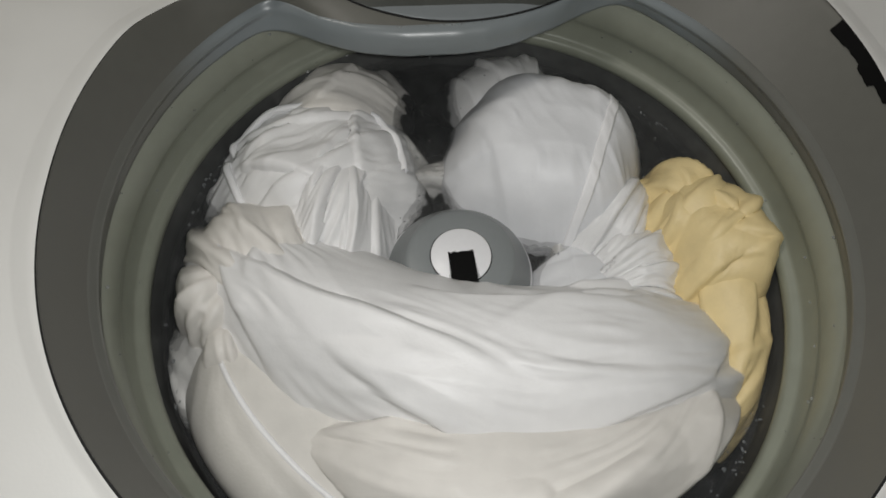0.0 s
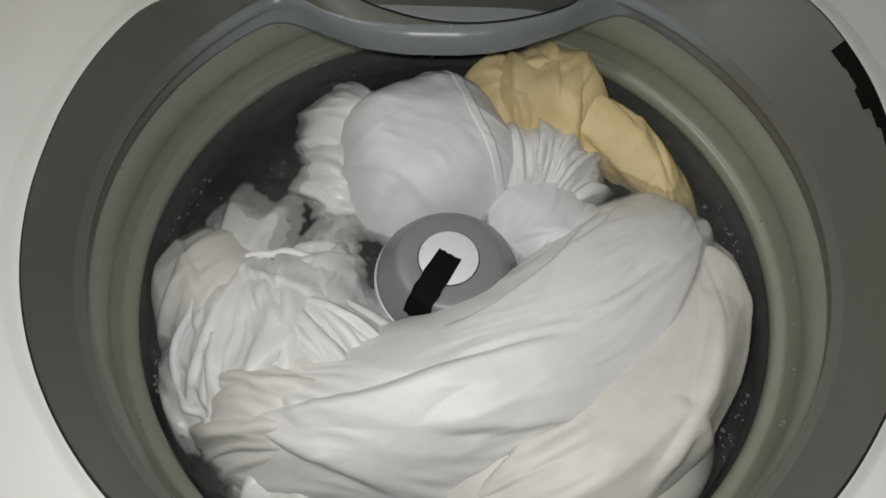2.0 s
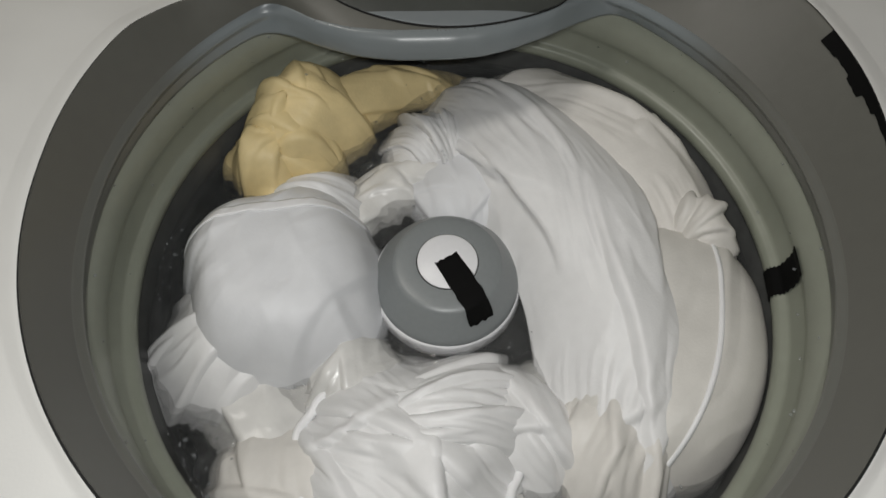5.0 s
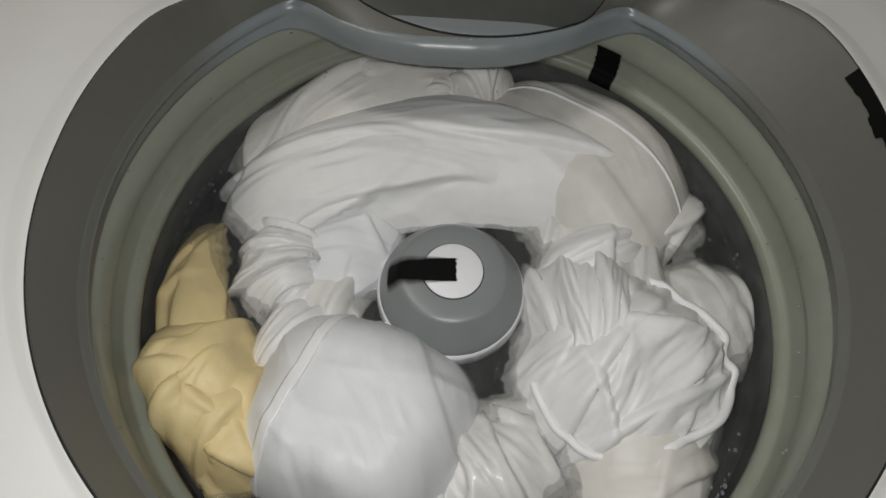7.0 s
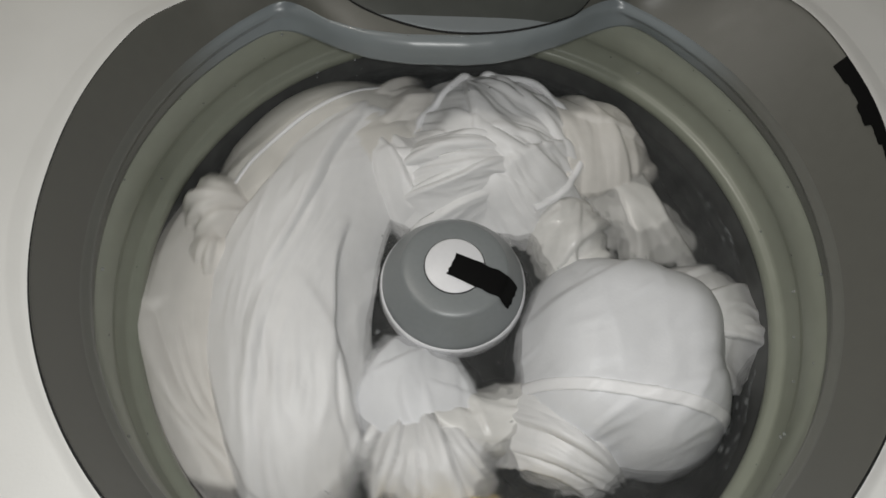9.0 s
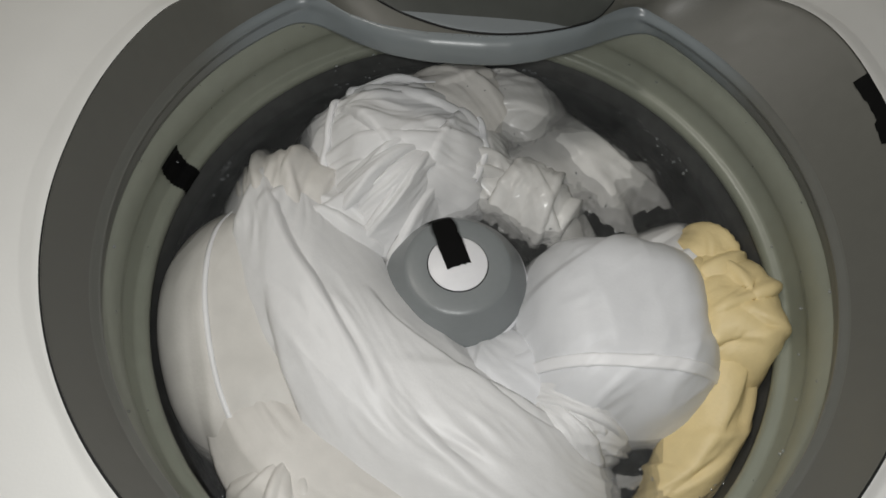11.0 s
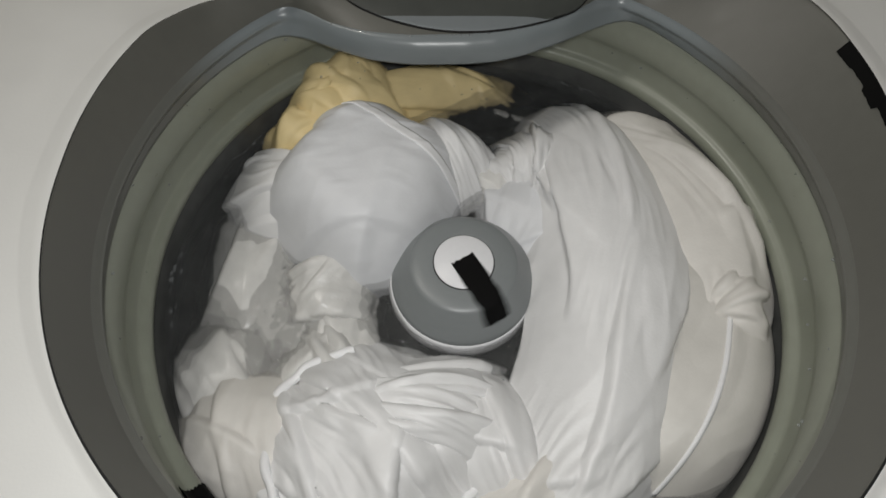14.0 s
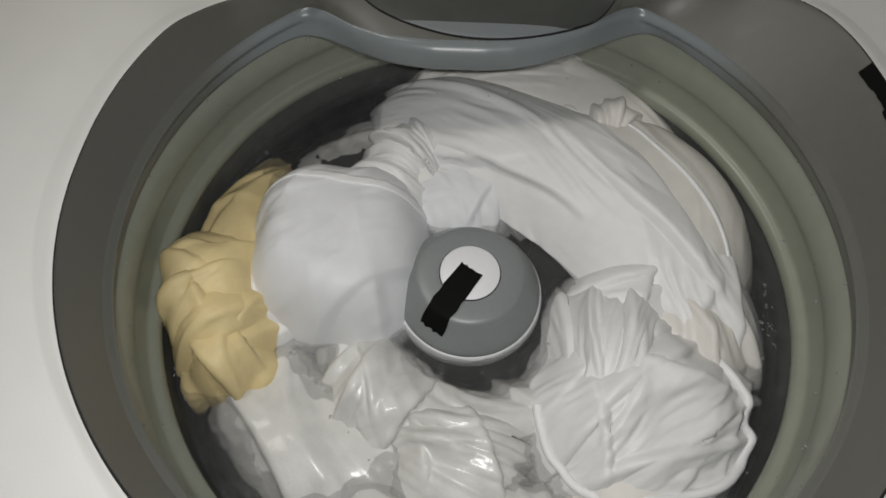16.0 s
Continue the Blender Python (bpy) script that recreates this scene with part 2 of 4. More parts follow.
def seat(P):
    """Float the cloth P on the hollow of the swirling water, and press it flat where it meets the basket wall."""
    far = np.hypot(P[..., 0], P[..., 1])
    held = np.where(far > 0.238, 0.238 + 0.0145 * np.tanh((far - 0.238) / 0.0145), far)
    scale = held / np.maximum(far, 1e-6)
    return np.concatenate([P[..., :2] * scale[..., None], P[..., 2:] + swirl(held)[..., None]], -1)


def sheet_object(name, P, mat, parent, thick=0.0016):
    n, m = P.shape[:2]
    ob = mesh_object(name, P.reshape(-1, 3), grid_faces(n, m), mat, parent)
    mod = ob.modifiers.new("thickness", "SOLIDIFY")
    mod.thickness, mod.offset = thick, 0.0
    return ob


def mound(at, size, high, drop=0.03, turn=0.0, disc=0.6, edge=2.4, bend=0.0, n=72, m=72, tip=(0, 0), swell=0.0, seed=0):
    """A rounded mound to lay cloth on: half sizes, height over `at`, and how far its edge hangs below."""
    s, t = np.meshgrid(np.linspace(-1, 1, n), np.linspace(-1, 1, m), indexing="ij")
    x, y = s * np.sqrt(1 - 0.5 * disc * t * t), t * np.sqrt(1 - 0.5 * disc * s * s)
    rho = (np.abs(x) ** 2.6 + np.abs(y) ** 2.6) ** (1 / 2.6)
    z = high - (high + drop) * np.minimum(rho, 1.35) ** edge
    x, y = x * size[0], y * size[1]
    if swell:
        q = np.stack([x, y, 0 * x], -1).reshape(-1, 3) * 17 + seed * 2.9
        z = z + swell * perlin(q).reshape(n, m) * 2
    z = z + tip[0] * x + tip[1] * y
    x = x - bend * y * y
    c, w = math.cos(radians(turn)), math.sin(radians(turn))
    return np.stack([x * c - y * w + at[0], x * w + y * c + at[1], z + at[2]], -1)


def lane(spine, widths, high, drop=0.03, n=150, m=56, edge=2.2, inner=None):
    """A long rounded ridge along a spine of points to lay cloth on."""
    p = np.array(spine, float)
    for _ in range(3):
        a, b = p[:-1], p[1:]
        p = np.concatenate([p[:1], np.stack([0.75 * a + 0.25 * b, 0.25 * a + 0.75 * b], 1).reshape(-1, 3), p[-1:]])
    s = np.linspace(0, 1, n)
    c = np.stack([np.interp(s, np.linspace(0, 1, len(p)), p[:, k]) for k in range(3)], 1)
    d = np.gradient(c, axis=0)
    d[:, 2] = 0
    d /= np.linalg.norm(d, axis=1)[:, None]
    side = np.stack([d[:, 1], -d[:, 0], 0 * s], 1)
    w = np.interp(s, np.linspace(0, 1, len(widths)), widths)
    h = np.interp(s, np.linspace(0, 1, len(high)), high)
    t = np.linspace(-1, 1, m)
    out = c[:, None, :] + side[:, None, :] * (w[:, None] * t)[..., None]
    hang = np.where(t < 0, drop if inner is None else inner, drop)
    out[..., 2] += h[:, None] - (h[:, None] + hang) * np.abs(t) ** edge
    return out


def band_on(name, P, i0, i1, j0, j1, mat, parent, up=0.0014, label=""):
    """A stitched hem or tuck: a strip of the cloth P's own surface, a little proud of it."""
    du = np.gradient(P, axis=0)
    dv = np.gradient(P, axis=1)
    nrm = np.cross(du, dv)
    nrm /= np.linalg.norm(nrm, axis=-1)[..., None] + 1e-9
    nrm *= np.sign(nrm[..., 2:3] + 1e-9)
    Q = (P + nrm * up)[i0:i1, j0:j1]
    ob = mesh_object(name, Q.reshape(-1, 3), grid_faces(Q.shape[0], Q.shape[1]), mat, parent)
    mod = ob.modifiers.new("thickness", "SOLIDIFY")
    mod.thickness, mod.offset = 0.0015, 0.0
    return tagged(ob, label) if label else ob


def pleats(P, seed, slant=0.0, big=0.008, big_freq=26.0, small=0.0025, small_freq=70.0, centre=None, stretch=0.13, cross=0.5):
    """Long folds pressed into the cloth P along its own weave: slant degrees off its length, or fanning out of a centre (fractions of its sides)."""
    n, m = P.shape[:2]
    ls = np.sqrt((np.diff(P, axis=0) ** 2).sum(-1)).sum(0).mean()
    lt = np.sqrt((np.diff(P, axis=1) ** 2).sum(-1)).sum(1).mean()
    S, T = np.meshgrid(np.linspace(0, ls, n), np.linspace(0, lt, m), indexing="ij")
    if centre:
        dx, dy = S - centre[0] * ls, T - centre[1] * lt
        rad = np.sqrt(dx * dx + dy * dy)
        u, v = np.arctan2(dy, dx) * 0.13, rad
        damp = np.clip(rad / 0.02, 0, 1)
    else:
        c, w = math.cos(radians(slant)), math.sin(radians(slant))
        v, u = S * c + T * w, -S * w + T * c
        damp = 1.0
    flat = np.stack([S, T, 0 * S], -1).reshape(-1, 3)
    drift = perlin(flat * 11 + seed * 2.3).reshape(n, m)
    mask = np.clip(0.50 + 2.2 * perlin(flat * 16 + seed * 4.7), 0, 1).reshape(n, m)
    nrm = np.cross(np.gradient(P, axis=0), np.gradient(P, axis=1))
    nrm /= np.linalg.norm(nrm, axis=-1)[..., None] + 1e-9
    nrm *= np.sign(nrm[..., 2:3] + 1e-9)
    total = 0
    for amp, freq, k in ((big, big_freq, 0), (1.15 * small, small_freq, 1), (0.5 * small, small_freq * 1.9, 2)):
        q = np.stack([(u + 0.030 * drift) * freq, v * freq * stretch, np.full_like(u, seed * 1.37 + k * 9.1)], -1).reshape(-1, 3)
        a = 1 - np.abs(perlin(q)).reshape(n, m) * 2.6
        f = np.clip(a, 0, 1) ** 1.5
        total = total + amp * (f - 0.3) * (mask if k else 0.35 + 0.65 * (1 - mask))
    # a few creases across the rest
    c, w = math.cos(radians(slant + 62)), math.sin(radians(slant + 62))
    v2, u2 = S * c + T * w, -S * w + T * c
    q = np.stack([(u2 + 0.015 * drift) * big_freq * 0.9, v2 * big_freq * 0.16, np.full_like(u, seed * 2.11 + 31)], -1).reshape(-1, 3)
    a = np.clip(1 - np.abs(perlin(q)).reshape(n, m) * 3.2, 0, 1) ** 2
    total = total + cross * big * a * np.clip(1.4 - 1.6 * mask, 0, 1)
    return P + nrm * (total * damp)[..., None]


def tucks(P, seed, slant, count, high, wide, centre=None):
    """Single long folds laid over the cloth P: each with a sharp crest, a steep side and a soft one, tapering out at both ends."""
    rng = np.random.RandomState(seed * 13 + 5)
    n, m = P.shape[:2]
    ls = np.sqrt((np.diff(P, axis=0) ** 2).sum(-1)).sum(0).mean()
    lt = np.sqrt((np.diff(P, axis=1) ** 2).sum(-1)).sum(1).mean()
    S, T = np.meshgrid(np.linspace(0, ls, n), np.linspace(0, lt, m), indexing="ij")
    nrm = np.cross(np.gradient(P, axis=0), np.gradient(P, axis=1))
    nrm /= np.linalg.norm(nrm, axis=-1)[..., None] + 1e-9
    nrm *= np.sign(nrm[..., 2:3] + 1e-9)
    flat = np.stack([S, T, 0 * S], -1).reshape(-1, 3)
    drift = perlin(flat * 9 + seed * 1.9).reshape(n, m)
    size = min(ls, lt)
    total = np.zeros((n, m))
    for k in range(count):
        x0, y0 = rng.uniform(0.1, 0.9) * ls, (k + rng.uniform(0.1, 0.9)) / count * lt
        way = radians(slant + rng.normal() * 13)
        if centre:
            way = math.atan2(y0 - centre[1] * lt, x0 - centre[0] * ls)
        elif k % 4 == 3:
            way += radians(rng.choice((-1, 1)) * rng.uniform(35, 70))
        c, w = math.cos(way), math.sin(way)
        along, off = (S - x0) * c + (T - y0) * w, -(S - x0) * w + (T - y0) * c
        off = off + 0.022 * drift + rng.normal() * 1.6 * along ** 2
        run = size * rng.uniform(0.45, 1.0) * (0.6 if k % 4 == 3 else 1.0)
        fade = np.clip(1 - (along / run) ** 2, 0, 1)
        soft, steep = wide * rng.uniform(1.2, 2.8), max(wide * rng.uniform(0.35, 0.7), 2.6 * ls / n, 2.6 * lt / m)
        if rng.rand() < 0.5:
            off = -off
        shape = np.where(off > 0, np.exp(-(off / soft) ** 1.1), np.clip(1 + off / steep, 0, 1) ** 1.3)
        total = np.maximum(total, 0.35 * total + high * rng.uniform(0.5, 1.25) * shape * fade)
    return P + nrm * total[..., None]


def drape(name, base, mat, parent, seed, long_s=1.05, long_t=1.05, cell=0.016, slant=0.0, big=0.007, big_freq=26.0, small=0.0022, small_freq=70.0,
          centre=None, rounds=70, rough=0.006, thick=0.0016, cross=0.5, folds_n=9):
    """Lay a cloth over base: it settles into broad bulges, then long folds are pressed into it."""
    n, m = base.shape[:2]
    ls = np.sqrt((np.diff(base, axis=0) ** 2).sum(-1)).sum(0).max()
    lt = np.sqrt((np.diff(base, axis=1) ** 2).sum(-1)).sum(1).max()
    a, b = max(8, int(ls / cell)), max(8, int(lt / cell))
    P = settle(resample(base, a, b), long_s, long_t, seed, rounds, 0.3, 0.0002, rough, 0.4, 14.0)
    P = resample(P, n, m)
    P = tucks(P, seed, slant, folds_n, 1.0 * big, 0.25 / big_freq, centre)
    P = pleats(P, seed, slant, 0.35 * big, big_freq, 0.7 * small, small_freq, centre, 0.13, 0.7 * cross)
    P[1:-1, 1:-1] = 0.6 * P[1:-1, 1:-1] + 0.1 * (P[2:, 1:-1] + P[:-2, 1:-1] + P[1:-1, 2:] + P[1:-1, :-2])
    P = seat(P)
    sheet_object(name, P, mat, parent, thick)
    return P


def empty(name):
    ob = new(name)
    ob.empty_display_size = 0.05
    return ob


# ---------------------------------------------------------------- the room
def box(name, lo, hi, mat, parent=None, bevel=0.0):
    bm = bmesh.new()
    bmesh.ops.create_cube(bm, size=1, matrix=Matrix.Translation([(a + b) / 2 for a, b in zip(lo, hi)]) @ Matrix.Diagonal([*[b - a for a, b in zip(lo, hi)], 1]))
    if bevel:
        bmesh.ops.bevel(bm, geom=bm.edges[:], offset=bevel, segments=3, affect="EDGES", profile=0.5)
    return part(name, bm, mat, parent, smooth=bool(bevel))


FLOOR = -0.82
for name, lo, hi, mat in (
        ("floor", (-1.6, -1.8, FLOOR - 0.1), (1.6, 0.75, FLOOR), FLOOR_TILE),
        ("ceiling", (-1.6, -1.8, 1.6), (1.6, 0.75, 1.7), WALL_PAINT),
        ("wall_north", (-1.6, 0.65, FLOOR), (1.6, 0.75, 1.6), WALL_PAINT),
        ("wall_south", (-1.6, -1.8, FLOOR), (1.6, -1.7, 1.6), WALL_PAINT),
        ("wall_west", (-1.6, -1.7, FLOOR), (-1.5, 0.65, 1.6), WALL_PAINT),
        ("wall_east", (1.5, -1.7, FLOOR), (1.6, 0.65, 1.6), WALL_PAINT)):
    tagged(box(name, lo, hi, mat), kind="structure")


# ---------------------------------------------------------------- washing machine
machine = tagged(empty("washing_machine"), "white top-loading washing machine with an open lid, running", "washing machine")

# outline of the grey insert: degrees, distance from the axis, height
RIM = ((-180, 0.251, 0.135), (-90, 0.252, 0.135), (-41, 0.254, 0.135), (-15, 0.259, 0.135), (0, 0.265, 0.135), (13, 0.279, 0.135), (20, 0.285, 0.135),
       (25, 0.290, 0.135), (31, 0.294, 0.134), (36, 0.295, 0.130), (42, 0.290, 0.122), (50, 0.265, 0.111), (60, 0.235, 0.104), (75, 0.210, 0.101),
       (90, 0.203, 0.100), (105, 0.206, 0.100), (120, 0.228, 0.102), (130, 0.249, 0.107), (140, 0.263, 0.118), (152, 0.258, 0.133), (165, 0.254, 0.135), (180, 0.251, 0.135))
# lower edge of the opening, with the hood that bulges in at the back: degrees, distance, height
MOUTH = ((-180, 0.250, 0.070), (40, 0.251, 0.070), (52, 0.254, 0.070), (55, 0.250, 0.070), (58, 0.231, 0.070), (64, 0.195, 0.070), (72, 0.168, 0.070), (80, 0.155, 0.070),
         (89, 0.150, 0.070), (97, 0.151, 0.070), (105, 0.155, 0.070), (111, 0.163, 0.070), (117, 0.175, 0.070), (123, 0.200, 0.070), (127, 0.232, 0.070), (130, 0.245, 0.070), (134, 0.247, 0.070),
         (150, 0.249, 0.070), (180, 0.250, 0.070))


def round_table(table, n, blur):
    a = np.linspace(-180, 180, n, endpoint=False)
    t = np.array(table)
    out = [a]
    for k in (1, 2):
        v = np.interp(a, t[:, 0], t[:, k])
        for _ in range(blur):
            v = (np.roll(v, 1) + 2 * v + np.roll(v, -1)) / 4
        out.append(v)
    return out


N = 360
ANG, RIM_R, RIM_Z = round_table(RIM, N, 8)
_, MOUTH_R, MOUTH_Z = round_table(MOUTH, N, 5)


def ring_points(r, z):
    a = np.radians(ANG)
    return np.stack([r * np.cos(a), r * np.sin(a), z], 1)


def insert_mesh():
    """The grey plastic throat: rim, gently sloped wall, rounded ridge, lower edge."""
    rows = [ring_points(RIM_R + 0.0005, RIM_Z - 0.010), ring_points(RIM_R, RIM_Z - 0.0005)]
    hood = np.clip((0.25 - MOUTH_R) / 0.05, 0, 1)
    # the wall leans out to a groove above the ledge; at the hood it slopes in to the ledge
    foot_r = (1 - hood) * 0.2476 + hood * (MOUTH_R + 0.012)
    foot_z = MOUTH_Z + 0.0215 - 0.0015 * hood
    for f in np.linspace(0.02, 1.0, 13):
        rows.append(ring_points(RIM_R + (foot_r - RIM_R) * f, RIM_Z + (foot_z - RIM_Z) * f))
    mesh = mesh_object("tub_cover", np.concatenate(rows), grid_faces(len(rows), N, False, True), GREY_PLASTIC, machine)
    rows = [rows[-1]]
    for f in np.linspace(0.02, 1, 26):
        a = f * math.pi * 0.5
        plain = foot_r - 0.0034 * math.sin(min(1, f * 1.5) * math.pi) ** 2 + (MOUTH_R - foot_r) * f ** 2
        round_r = MOUTH_R + (foot_r - MOUTH_R) * (1 - np.sin(a)) ** 1.15
        rows.append(ring_points(plain * (1 - hood) + round_r * hood, MOUTH_Z + (foot_z - MOUTH_Z) * ((1 - f) * (1 - hood) + np.cos(a) * hood)))
    rows.append(ring_points(MOUTH_R + 0.0008, MOUTH_Z - 0.002))
    rows.append(ring_points(MOUTH_R + 0.004, MOUTH_Z - 0.003))
    rows.append(ring_points(np.maximum(MOUTH_R + 0.02, 0.268), MOUTH_Z - 0.002))
    rows.append(ring_points(np.maximum(MOUTH_R + 0.03, 0.278), MOUTH_Z + 0.006))
    tagged(mesh_object("opening_lip", np.concatenate(rows), grid_faces(len(rows), N, False, True), LIT_HOOD_PLASTIC, machine), "rounded grey lip of the opening, tinted lighter where light falls on the hood")
    return mesh


tagged(insert_mesh(), "smooth grey plastic tub cover round the opening")

# white top panel with the seam, the shallow recess round the insert and the flat deck
def deck_mesh():
    gap = 0.0013
    rows = [ring_points(RIM_R + gap, RIM_Z - 0.0032), ring_points(RIM_R + gap, RIM_Z - 0.0018), ring_points(RIM_R + gap + 0.0004, RIM_Z - 0.00175)]
    band = 0.007 + 0.010 * np.clip((np.abs(((ANG + 90 + 180) % 360) - 180) - 50) / 35, 0, 1)
    rows.append(ring_points(RIM_R + 0.5 * band, RIM_Z - 0.0026))
    rows.append(ring_points(RIM_R + band, RIM_Z - 0.0046))
    rows.append(ring_points(RIM_R + band + 0.002, RIM_Z - 0.0049))
    rows.append(ring_points(RIM_R + band + 0.03, RIM_Z - 0.0050))
    a = np.radians(ANG)
    reach = np.minimum(0.40 / np.maximum(np.abs(np.cos(a)), 1e-6), 0.40 / np.maximum(np.abs(np.sin(a)), 1e-6))
    rows.append(ring_points(reach - 0.012, 0.5 * RIM_Z + 0.5 * 0.135 - 0.005))
    rows.append(ring_points(reach - 0.003, 0.5 * RIM_Z + 0.5 * 0.135 - 0.008))
    rows.append(ring_points(reach, np.full(N, 0.12)))
    rows.append(ring_points(reach, np.full(N, 0.09)))
    p = np.concatenate(rows)
    return mesh_object("top_panel", p, grid_faces(len(rows), N, False, True), WHITE_ENAMEL, machine)


tagged(deck_mesh(), "white enamelled top panel with a shallow recess")


def seam_mesh():
    rows = [ring_points(RIM_R - 0.0002, RIM_Z - 0.0012), ring_points(RIM_R + 0.0015, RIM_Z - 0.0012)]
    return mesh_object("seam", np.concatenate(rows), grid_faces(2, N, False, True), SEAM_BLACK, machine)


tagged(seam_mesh(), "thin black gap round the tub cover")
cab = box("cabinet", (-0.395, -0.395, FLOOR + 0.03), (0.395, 0.395, 0.088), WHITE_ENAMEL, machine, 0.01)
bm = bmesh.new()
bm.from_mesh(cab.data)
bmesh.ops.delete(bm, geom=[f for f in bm.faces if f.normal.z > 0.9 and f.calc_area() > 0.1], context="FACES")
bm.to_mesh(cab.data)
bm.free()
lathe("outer_tub", [(0.300, 0.062), (0.300, -0.60), (0.05, -0.62), (0.0, -0.62)], STEEL, machine, 96)
for x in (-0.34, 0.34):
    for y in (-0.34, 0.34):
        bm = bmesh.new()
        bmesh.ops.create_cone(bm, cap_ends=True, segments=16, radius1=0.025, radius2=0.02, depth=0.035, matrix=Matrix.Translation((x, y, FLOOR + 0.0175)))
        part("foot", bm, DARK_PLASTIC, machine)


def hood_top(x, y):
    """Height of the hood's upper side, between the lip's edge and the rim."""
    d = np.degrees(np.arctan2(y, x))
    r0, r1 = np.interp(d, ANG, MOUTH_R) + 0.012, np.interp(d, ANG, RIM_R)
    f = np.clip((np.hypot(x, y) - r0) / np.maximum(r1 - r0, 1e-4), 0, 1)
    return 0.0900 + (np.interp(d, ANG, RIM_Z) - 0.0900) * f


def cap_front(x):
    return 0.1635 + 2.9 * (x - 0.002) ** 2 + 240 * np.maximum(np.abs(x) - 0.08, 0) ** 3


def hood_cap():
    """The darker dispenser cap that is let into the hood, with a curved seam; its front edge is coloured lighter, as if
    lit, below a straight bend.
    """
    xs = np.linspace(-0.112, 0.112, 81)
    front = cap_front(xs)
    back = np.maximum(np.interp(np.degrees(np.arctan2(0.2, xs)), ANG, RIM_R * np.sin(np.radians(ANG))) - 0.003, front + 0.001)
    bend = np.clip(0.1775, front, back)
    rows = []
    for k in range(31):
        y = front + (bend - front) * k / 10 if k <= 10 else bend + (back - bend) * (k - 10) / 20
        rows.append(np.stack([xs, y, hood_top(xs, y) + 0.0016 * min(1, k / 2)], 1))
    ob = mesh_object("dispenser_cap", np.concatenate(rows), grid_faces(31, 81), DARK_PLASTIC, machine)
    ob.data.materials.append(LIT_EDGE_PLASTIC)
    # light on the front edge, put in as a blue-grey colour up to the bend
    for k, f in enumerate(ob.data.polygons):
        f.material_index = int(k < 10 * 80)
    return ob


tagged(hood_cap(), "darker grey dispenser cap in the hood")
xs = np.linspace(-0.112, 0.112, 41)
cord("cap_seam", [(x, cap_front(x), hood_top(x, cap_front(x)) + 0.0006) for x in xs], 0.0009, SEAM_BLACK, machine, False, m=6)


def droplets_mesh():
    """Splashed drops that cling to the hood and to the wall of the opening."""
    rng = np.random.RandomState(23)
    p, faces = cube_sphere(4)
    verts, quads = [], []
    for k in range(240):
        if k % 3:
            d = rng.uniform(62, 122)
            f = rng.rand() ** 2
        else:
            d = rng.uniform(-180, 180)
            f = rng.rand()
        r1, z1 = np.interp(d, ANG, MOUTH_R) + 0.011, 0.0895
        if k % 3 == 0:
            r1, z1 = np.interp(d, ANG, MOUTH_R) + 0.0025, 0.069 - 0.06 * f
        a = radians(d)
        c = np.array((r1 * math.cos(a), r1 * math.sin(a), z1))
        size = rng.uniform(0.0005, 0.0015)
        quads += [tuple(x + len(verts) * len(p) for x in q) for q in faces]
        verts.append(p * np.array((1, 1, 0.45)) * size + c)
    ob = mesh_object("droplets", np.concatenate(verts), quads, BUBBLE)
    return tagged(ob, "clear splashed drops clinging to the grey plastic", "droplets", kind="stuff")


droplets_mesh()


def strip_on_rim(name, a0, a1, depths, parent):
    """Ragged black tape laid on the sloping grey wall by its rim, between two angles; depths: how far down it reaches from end to end, in steps."""
    angles = np.radians(np.linspace(a0, a1, 60))
    rng = np.random.RandomState(3)
    reach = np.array([depths[min(len(depths) - 1, k * len(depths) // 60)] for k in range(60)]) + 0.012 * rng.rand(60)
    rows = []
    for f in np.linspace(0, 1, 6):
        d = np.degrees(angles)
        r0, z0 = np.interp(d, ANG, RIM_R), np.interp(d, ANG, RIM_Z)
        r1, z1 = np.interp(d, ANG, MOUTH_R), np.interp(d, ANG, MOUTH_Z) + 0.0215
        g = 0.004 + reach * f
        r, z = r0 + (r1 - r0) * g - 0.0012, z0 + (z1 - z0) * g + 0.0009
        rows.append(np.stack([r * np.cos(angles), r * np.sin(angles), z], 1))
    ob = mesh_object(name, np.concatenate(rows), grid_faces(6, 60), BLACK_TAPE, parent)
    return tagged(ob, "ragged strip of black tape on the rim")


strip_on_rim("tape", -2, 20.5, (0.07, 0.08, 0.12, 0.19, 0.15, 0.17), machine)

# ---------------------------------------------------------------- basket
basket = tagged(empty("wash_basket"), "turning wash basket with a ribbed grey-green balance ring", "wash basket")
RING = smooth_profile([(0.262, 0.066), (0.2550, 0.066), (0.2545, 0.062), (0.2528, 0.054), (0.2525, 0.045), (0.2535, 0.036), (0.2560, 0.0315),
                       (0.2568, 0.025), (0.2564, 0.015), (0.2556, 0.0105), (0.2525, 0.0090), (0.2496, 0.0072), (0.2486, 0.0035), (0.2492, -0.0005), (0.2505, -0.0035), (0.2540, -0.0045), (0.2560, -0.0045)], 2)
lathe("balance_ring", RING, RING_PLASTIC, basket, 180, "grey-green plastic balance ring with moulded ribs")
lathe("basket_wall", [(0.2550, -0.004), (0.2545, -0.06), (0.254, -0.42), (0.245, -0.45), (0.0, -0.46)], STEEL, basket, 128)


